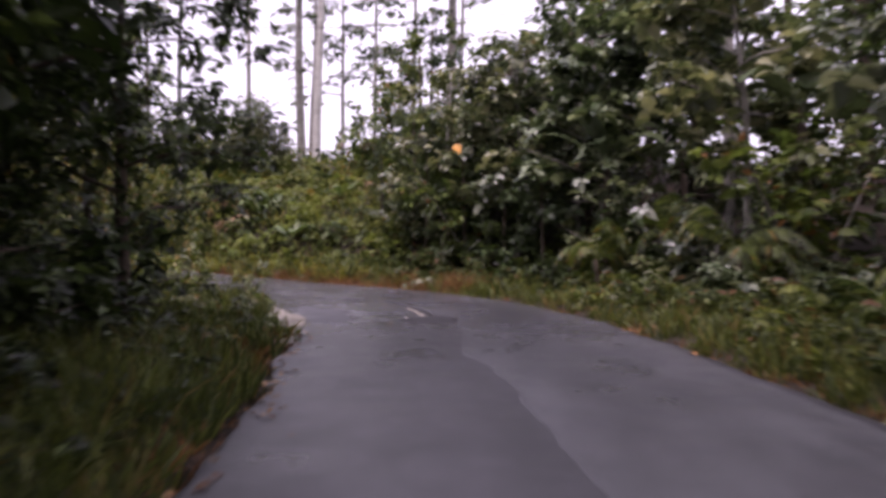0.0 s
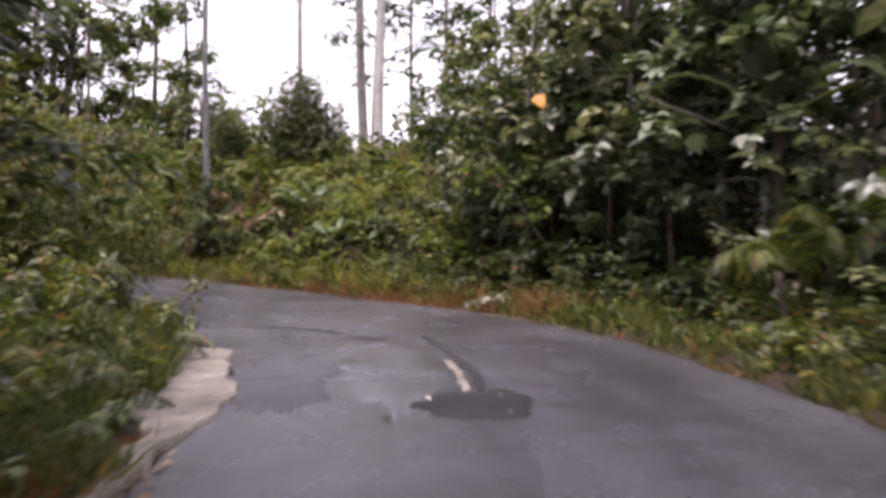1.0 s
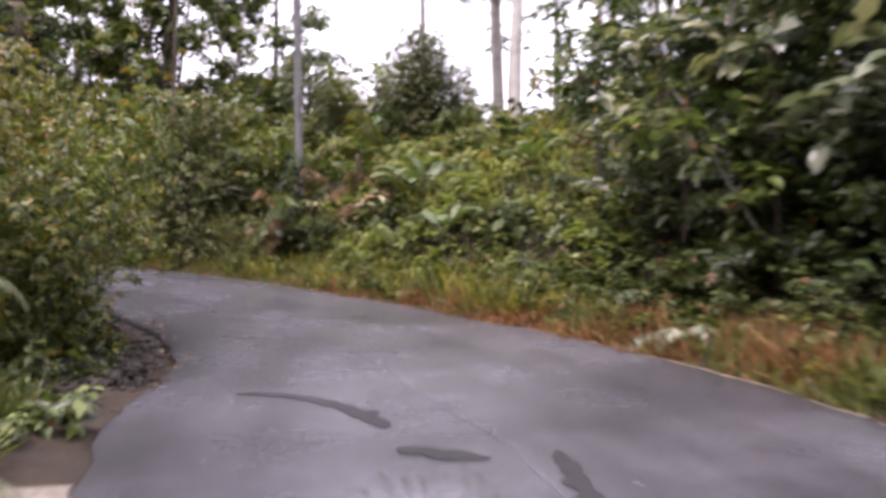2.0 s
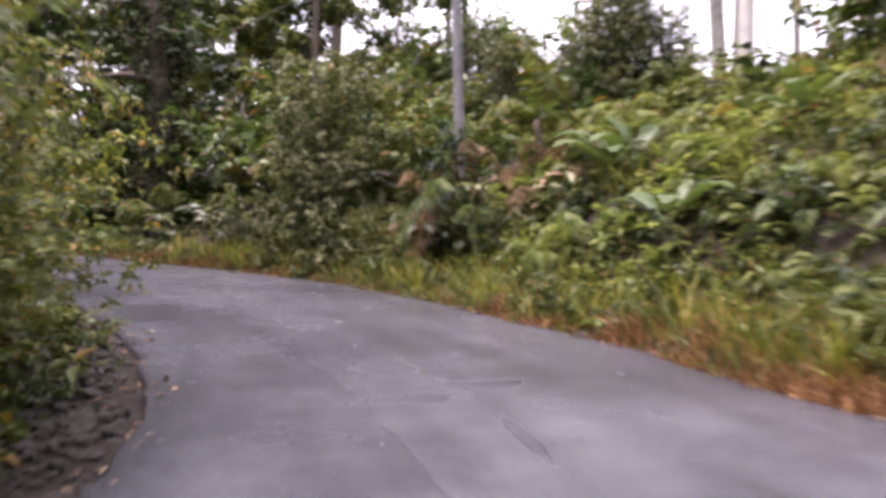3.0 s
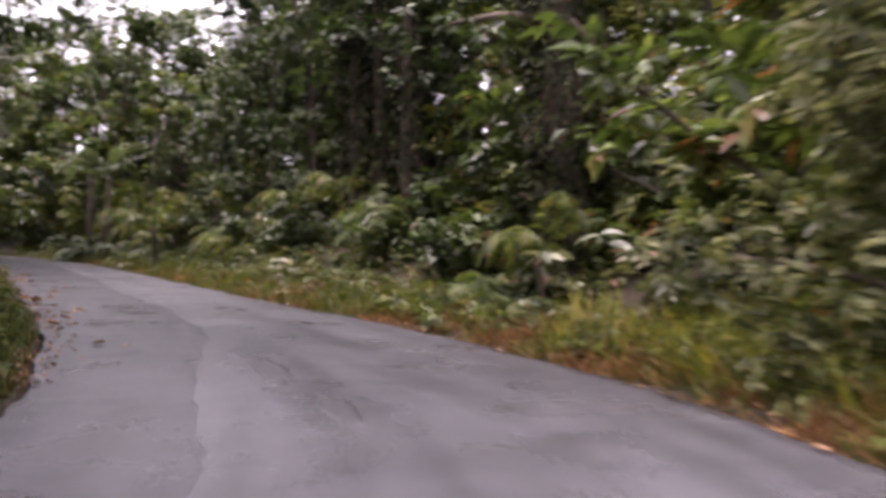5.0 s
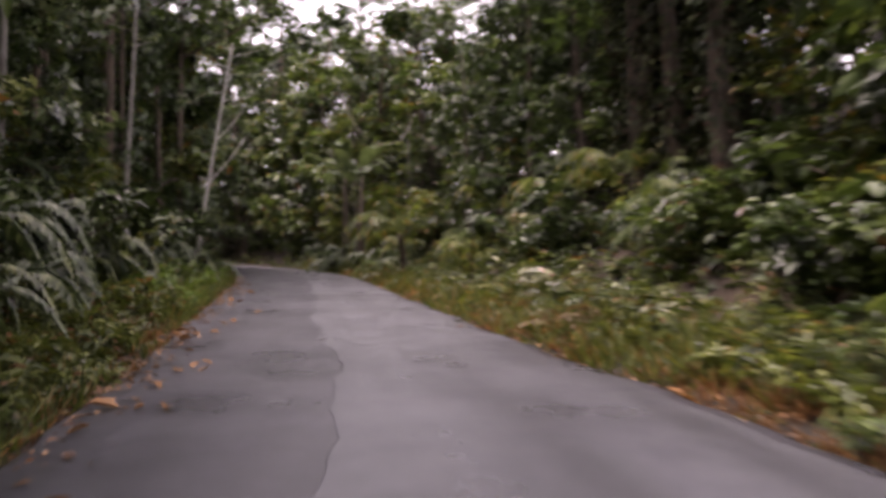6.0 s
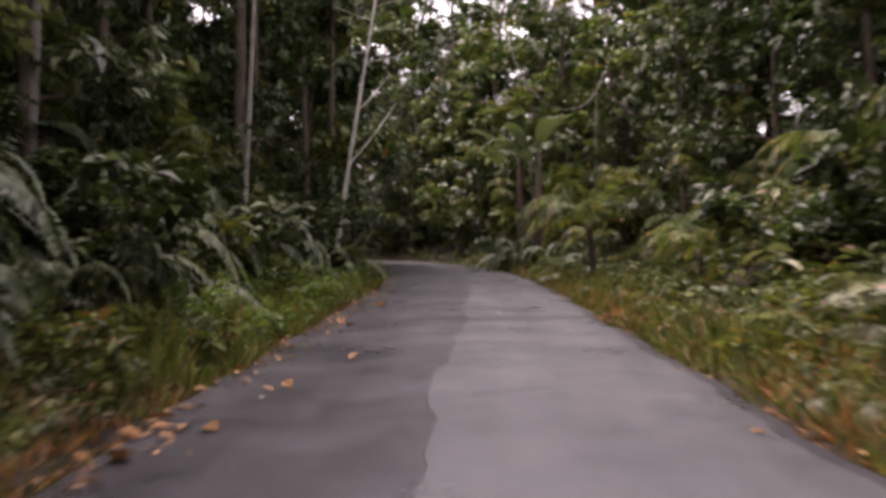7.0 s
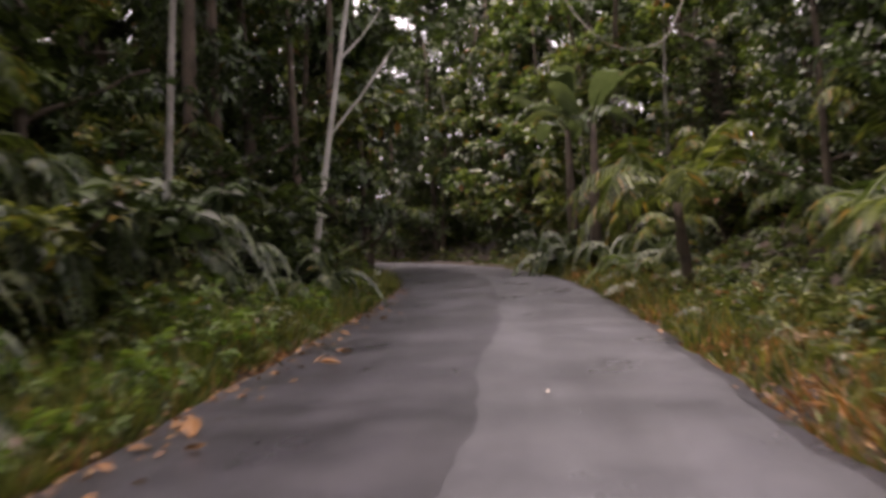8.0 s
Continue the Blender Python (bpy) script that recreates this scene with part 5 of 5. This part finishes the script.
grass("dry_grass", 1, 1, 20, -0.1, 0.3, 3500, 0.18, DRY_GRASS, "brown dry grass at the asphalt's edge", 8, 0.8)
grass("dry_grass", -1, 1, 13, -0.05, 0.5, 7000, 0.22, DRY_GRASS, "rust-brown dead grass at the asphalt's edge", 13, 0.8)
grass("dry_grass", 1, 46, 80, -0.1, 1.5, 12000, 0.24, DRY_GRASS, "brown dry grass at the asphalt's edge", 9, 0.8)
grass("dry_grass", -1, 39, 70, -0.1, 0.4, 6000, 0.2, DRY_GRASS, "brown dry grass at the asphalt's edge", 4, 0.8)
undergrowth(1, 3, 60, 0.4, 2.4, 14000, 0.13, LEAF_BRIGHT, "small leafy weeds among the verge grass", 38, 0.42)
undergrowth(1, 3, 27, 0.5, 2.8, 9000, 0.14, LEAF_WEED, "leafy weeds along the forest edge", 42, 0.5)
undergrowth(1, 46, 88, 0.5, 2.4, 11000, 0.11, LEAF_WEED, "leafy weeds among the verge grass", 39, 0.75)
undergrowth(-1, 56, 74, 0.2, 1.9, 12000, 0.1, LEAF_VERGE, "lush bright green weeds along the verge", 53, 0.85, 7, -0.3)
undergrowth(-1, 40, 58, 0.3, 2.0, 9000, 0.13, LEAF_WEED, "leafy weeds among the verge grass", 40, 0.6)
# dark leaf colour stands in for deep shade on this verge
undergrowth(-1, 0, 10, 0.4, 2.4, 3500, 0.1, LEAF_DARK, "small leafy weeds among the verge grass", 41, 0.35)
undergrowth(1, -8, 60, 1.5, 7.0, 17000, 0.2, LEAF_WEED, "tangled green undergrowth on the bank", 31, 0.6)
undergrowth(1, 60, 110, 0.9, 6.0, 10000, 0.2, LEAF_WEED, "tangled green undergrowth on the bank", 36, 0.6)
undergrowth(1, 24, 56, 5.0, 18.0, 14000, 0.3, LEAF_BRIGHT, "light green undergrowth on the open bank", 37, 0.9)
undergrowth(1, 28, 47, 0.45, 1.9, 11000, 0.1, LEAF_WEED, "small leafy weeds on the verge of the bend", 44, 0.55)
undergrowth(1, 17, 27, 1.4, 4.6, 7000, 0.17, LEAF_WEED, "dark leafy weeds hanging down the bank", 45, 0.6)
undergrowth(1, 40, 50, 1.2, 5.4, 5000, 0.15, LEAF_DARK, "dark creepers covering the bank", 48, 0.4)
undergrowth(1, 48, 80, 1.2, 5.0, 10000, 0.16, LEAF_DARK, "dark creepers covering the bank", 49, 0.4)
undergrowth(1, 25, 41, 1.6, 5.5, 7000, 0.17, LEAF_LIT, "bright green creepers and weeds on the open bank", 43, 0.6)
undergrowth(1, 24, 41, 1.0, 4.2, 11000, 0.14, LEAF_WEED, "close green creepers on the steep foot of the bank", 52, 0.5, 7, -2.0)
undergrowth(1, 25, 41, 5.0, 11.0, 4000, 0.22, LEAF_LIT, "bright green creepers and weeds on the open bank", 51, 0.7)
undergrowth(1, -8, 112, 6.0, 24.0, 14000, 0.44, LEAF_DARK, "dark undergrowth between the forest trees", 32, 1.5)
undergrowth(-1, 36, 110, 0.9, 6.0, 13000, 0.19, LEAF_WEED, "tangled green undergrowth on the bank", 33, 0.6)
undergrowth(-1, 38, 112, 5.0, 18.0, 12000, 0.44, LEAF_DARK, "dark undergrowth between the forest trees", 34, 1.5)
undergrowth(-1, 2, 50, 5.5, 15.0, 7000, 0.45, LEAF_DARK, "dark forest undergrowth inside the bend", 54, 1.2)
# shade under the thicket is put into the dark leaf colour
undergrowth(-1, -8, 9.5, 0.5, 6.0, 4500, 0.17, LEAF_DARK, "leafy undergrowth below the thicket, coloured dark for its shade", 46, 0.5)
undergrowth(-1, 9.5, 34, 0.5, 6.0, 6000, 0.17, LEAF_BRIGHT, "leafy undergrowth on the inside of the bend", 35, 0.5)


# ---- road edges, patches, cracks and litter ----
def road_height(s, lateral):
    x, y, z = road_top(s, lateral)
    return x, y, z + (OVERLAY_THICK if seam(s) < lateral < lane_edge(s) else 0.0)


def patch(name, s, lateral, half_s, half_l, mat, label, seed, ragged=0.25, lift=0.005):
    """An irregular patch lying on the asphalt, a few millimetres thick."""
    v, f, n = [], [], 120
    for ring, top in ((0.0, lift), (0.55, lift), (1.0, lift - 0.001), (1.02, -0.004)):
        for k in range(n):
            a = 2 * math.pi * k / n
            r = ring * (1 + ragged * (noise.noise((math.cos(a) * 1.6, math.sin(a) * 1.6, seed)) + 0.45 * noise.noise((math.cos(a) * 4, math.sin(a) * 4, seed)) + 0.3 * noise.noise((math.cos(a) * 11, math.sin(a) * 11, seed)) + 0.2 * noise.noise((math.cos(a) * 24, math.sin(a) * 24, seed))))
            x, y, z = road_height(s + half_s * r * math.sin(a), lateral + half_l * r * math.cos(a))
            v.append((x, y, z + top))
    for j in range(3):
        for k in range(n):
            f.append((j * n + k, j * n + (k + 1) % n, (j + 1) * n + (k + 1) % n, (j + 1) * n + k))
    return mesh_object(name, v, f, mat, road, label)


def crack(name, points, width, mat, label, seed):
    """A ragged line along the asphalt through points of (along, lateral)."""
    line = spline([(a, b, 0) for a, b in points], 0.06)[:, :2]
    v, f = [], []
    for k, (s, q) in enumerate(line):
        t = line[min(k + 1, len(line) - 1)] - line[max(k - 1, 0)]
        t = t / np.linalg.norm(t)
        shift = 0.05 * noise.noise((k * 0.4, seed, 0))
        w = width * (0.5 + 0.8 * abs(noise.noise((k * 0.23, seed, 5)))) * min(1, (k + 1) / 4, (len(line) - k) / 4)
        for sign in (-1, 1):
            x, y, z = road_height(s - t[1] * (shift + sign * w / 2), q + t[0] * (shift + sign * w / 2))
            v.append((x, y, z + 0.007))
    f = [(2 * k, 2 * k + 1, 2 * k + 3, 2 * k + 2) for k in range(len(line) - 1)]
    return mesh_object(name, v, f, mat, road, label)


# the wet road's sheen, laid on as a paler patch
patch("wet_sheen_patch", 15.9, 0.05, 2.5, 0.62, WET_SHEEN, "damp asphalt with sky sheen put into its paler colour", 13, 0.35, 0.003)
patch("worn_patch", 15.4, -1.12, 1.7, 0.5, OLD, "old broken asphalt", 2, 0.5)
patch("tar_patch", 13.7, 0.52, 0.6, 0.5, TAR, "dark wet tar patch", 1, 0.4)
patch("tar_patch", 26.1, 0.4, 0.2, 0.16, TAR_WORN, "small dark patch", 4)
patch("tar_patch", 27.5, 0.3, 0.42, 0.3, TAR_WORN, "faded dark patch", 10, 0.4)
patch("tar_patch", 26.5, 0.95, 0.12, 0.32, TAR_WORN, "faded dark patch", 11, 0.5)
patch("tar_patch", 24.8, 0.8, 0.5, 0.05, TAR_WORN, "faded dark streak", 12, 0.4)
patch("tar_patch", 41.2, -0.2, 0.9, 0.18, TAR_WORN, "long dark tar patch", 5, 0.4)
patch("tar_patch", 39.0, 0.05, 0.5, 0.15, TAR_WORN, "long dark tar patch", 6, 0.4)
crack("crack", ((21.1, -1.1), (20.9, -0.7), (20.5, -0.35), (20.0, -0.1), (19.5, 0.05)), 0.28, TAR, "dark crack", 1)
crack("crack", ((18.9, 0.02), (18.7, 0.25), (18.5, 0.55)), 0.3, TAR, "dark crack", 4)
crack("crack", ((18.6, 1.0), (17.8, 0.9), (17.0, 0.83), (16.0, 0.78), (15.2, 0.76), (14.3, 0.65)), 0.17, TAR, "dark crack", 2)
# concrete colour painted on as the wet glint along this crack
crack("crack", ((16.2, 0.64), (15.6, 0.62), (14.9, 0.57), (14.2, 0.5)), 0.12, CONCRETE, "pale strip painted as the wet glint beside a crack", 3)

strip("concrete_edging", 10.8, 18.4, lambda s: left_edge(s) - 0.12 - float(np.interp(s, (10.8, 12.5, 14, 16.5, 18.4), (0.06, 0.14, 0.5, 0.5, 0.1))) - wobble(s, 2.0, 0.15),
               lambda s: left_edge(s) + wobble(s, 9.0, 0.12) - float(np.interp(s, (10.5, 13), (0.06, 0.0))), 0.12, 4, CONCRETE, 0.035, 0.2, "broken pale concrete edging beside the asphalt", "kerb")


strip("gritty_edge", 18.5, 25, lambda s: right_edge(s) - 0.02 + wobble(s, 6.0, 0.14), lambda s: right_edge(s) + 0.05 + wobble(s, 3.0, 0.05), 0.15, 3, SAND, -0.004, 0.1, "pale sandy grit along the asphalt's edge", "grit")


def stone_shape(seed):
    rng = np.random.default_rng(seed)
    bm = bmesh.new()
    bmesh.ops.create_icosphere(bm, subdivisions=1, radius=1.0)
    for q in bm.verts:
        q.co *= rng.uniform(0.75, 1.15)
        q.co.z *= 0.6
    me = bpy.data.meshes.new("stone")
    bm.to_mesh(me)
    bm.free()
    me.materials.append(STONE)
    return me


STONES = [stone_shape(k) for k in range(6)]
rng = random.Random(5)
undergrowth(-1, 22, 34, 0.5, 1.5, 2500, 0.08, LEAF_DARK, "small dark weeds among the rubble", 47, 0.2)
wall = tagged(new("rubble_edging"), "loose grey rubble stones along the road's inner edge", "stones", kind="structure")
for k in range(290):
    s = rng.uniform(21.5, 36)
    e = rng.uniform(0.05, float(np.interp(s, (27, 32), (0.8, 0.35))))
    x, y = spot(s, left_edge(s) - e)
    ob = new("stone", STONES[k % 6])
    ob.parent = wall
    size = rng.choice((0.035, 0.04, 0.05, 0.06, 0.07, 0.09, 0.11))
    ob.matrix_basis = pose(x, y, land(x, y) + size * 0.25, rng.uniform(-20, 20), rng.uniform(-20, 20), rng.uniform(0, 360)) @ Matrix.Diagonal((size, size * rng.uniform(0.7, 1), size, 1))

# gravel between the stones
r = np.random.default_rng(61)
pebbles = []
for k in range(1900):
    s = r.uniform(21, 37)
    e = r.uniform(0.0, float(np.interp(s, (27, 32), (0.9, 0.4))))
    x, y = spot(s, left_edge(s) - e)
    size = r.uniform(0.012, 0.042)
    shape = np.array([tuple(q.co) for q in STONES[k % 6].vertices]) * size
    pebbles.append((shape + np.array([x, y, land(x, y) + size * 0.3]), [tuple(q.vertices) for q in STONES[k % 6].polygons]))
tagged(mesh_object("gravel", *merge(pebbles), STONE, smooth=False), "small dark grey gravel between the rubble stones", "gravel", kind="stuff")

# fallen leaves: curled brown blades on the asphalt, thickest along the inner edge after the bend
FALLEN = []


def fallen_leaf(s, lateral, size, mat_mesh, label="curled brown fallen leaf lying on the asphalt"):
    ob = new("fallen_leaf", FALLEN[mat_mesh])
    on_road = left_edge(s) < lateral < right_edge(s)
    x, y = spot(s, lateral)
    z = road_height(s, lateral)[2] if on_road else land(x, y) + 0.02
    ob.matrix_basis = pose(x, y, z + 0.012, rng.uniform(-12, 12), rng.uniform(-12, 12), rng.uniform(0, 360)) @ Matrix.Scale(size, 4)
    return tagged(ob, label, "leaf", "fallen leaves")


for k in range(5):
    r = np.random.default_rng(200 + k)
    v, f = blades(np.array([[-0.5, 0, 0.02]]), np.array([[1.0, 0, 0.1]]), np.array([[0, 0.2, 1.0]]), 1.0, r.uniform(0.4, 0.65), r.uniform(0.15, 0.4), r.uniform(-0.2, 0.15))
    me = bpy.data.meshes.new("fallen_leaf")
    me.from_pydata(v.tolist(), [], f)
    me.materials.append(LITTER_PALE if k == 4 else LITTER)
    FALLEN.append(me)
for k in range(70):
    s = rng.uniform(42, 70)
    fallen_leaf(s, left_edge(s) + rng.uniform(-0.15, 0.25) + 0.9 * rng.random() ** 4, rng.uniform(0.09, 0.2), rng.randrange(4))
for k in range(20):
    s = rng.uniform(4, 70)
    fallen_leaf(s, right_edge(s) - rng.uniform(-0.1, 0.3), rng.uniform(0.08, 0.16), rng.randrange(4))
def litter_band(s0, s1, count, seed, inner, side=-1, spread=0.14):
    """Small dead leaves and twigs swept together along the asphalt's edge."""
    r = np.random.default_rng(seed)
    pos = []
    for k in range(count):
        s = r.uniform(s0, s1)
        if side < 0:
            q = left_edge(s) - 0.08 + r.normal(0, spread) + inner * r.random() ** 5
        else:
            q = right_edge(s) + abs(r.normal(0, spread)) - inner * r.random() ** 5
        x, y = spot(s, q)
        on_road = left_edge(s) < q < right_edge(s)
        pos.append((x, y, (road_height(s, q)[2] if on_road else land(x, y)) + 0.012 + 0.02 * r.random()))
    way = r.normal(0, 1, (count, 3)) * np.array([1, 1, 0.15])
    v, f = blades(np.array(pos), way, np.array([0, 0, 1.0]) + r.normal(0, 0.25, (count, 3)), r.uniform(0.04, 0.13, count), 0.5, 0.2, 0.05, True)
    tagged(mesh_object("leaf_litter", v, f, LITTER), "brown leaf litter swept along the road's edge", "leaf litter", kind="stuff")


litter_band(38, 72, 2600, 304, 0.1, 1, 0.7)
litter_band(20, 38, 900, 305, 0.1, 1, 0.4)
litter_band(41, 76, 1200, 301, 0.5)
litter_band(2, 12.5, 350, 302, 0.12)
litter_band(22, 36, 220, 303, 0.1)
for s, q, size in ((63.8, -2.44, 0.22), (56.8, -2.92, 0.26), (53.8, -2.16, 0.12), (52.7, -2.69, 0.28), (51.5, -2.45, 0.24), (52.3, -2.15, 0.24), (62.8, -2.35, 0.26),
                   (59.8, -2.64, 0.26), (61.8, -3.22, 0.2), (47.5, -2.1, 0.24), (46.5, -2.3, 0.26), (38.9, 2.9, 0.14), (36.2, 3.3, 0.2), (13.2, -0.25, 0.1), (60.8, 1.65, 0.12)):
    fallen_leaf(s, q, size, rng.randrange(4))
for s, q in ((60.8, -0.03), (67.8, -3.1), (53.4, -2.1), (13.9, 0.12)):
    fallen_leaf(s, q, 0.1, 4, "small pale dry leaf lying on the asphalt")
for s, q, size in ((30.6, -1.66, 0.16), (25.0, -1.75, 0.12)):
    ob = fallen_leaf(s, q, size, 4, "scrap of white litter by the rubble edging")
    tagged(ob, category="litter", group="litter scraps")
v, f = blades(np.array([[0, 0, 0.0]]), np.array([[0.4, -0.6, -0.7]]), np.array([[0, -1.0, 0.4]]), 0.34, 0.75, 0.15, 0.2)
ob = mesh_object("yellowed_leaf", v + np.array([0.3, 21.0, 4.05]), f, ORANGE)
tagged(ob, "single orange dying leaf hanging on the large-leaved tree", "leaf")
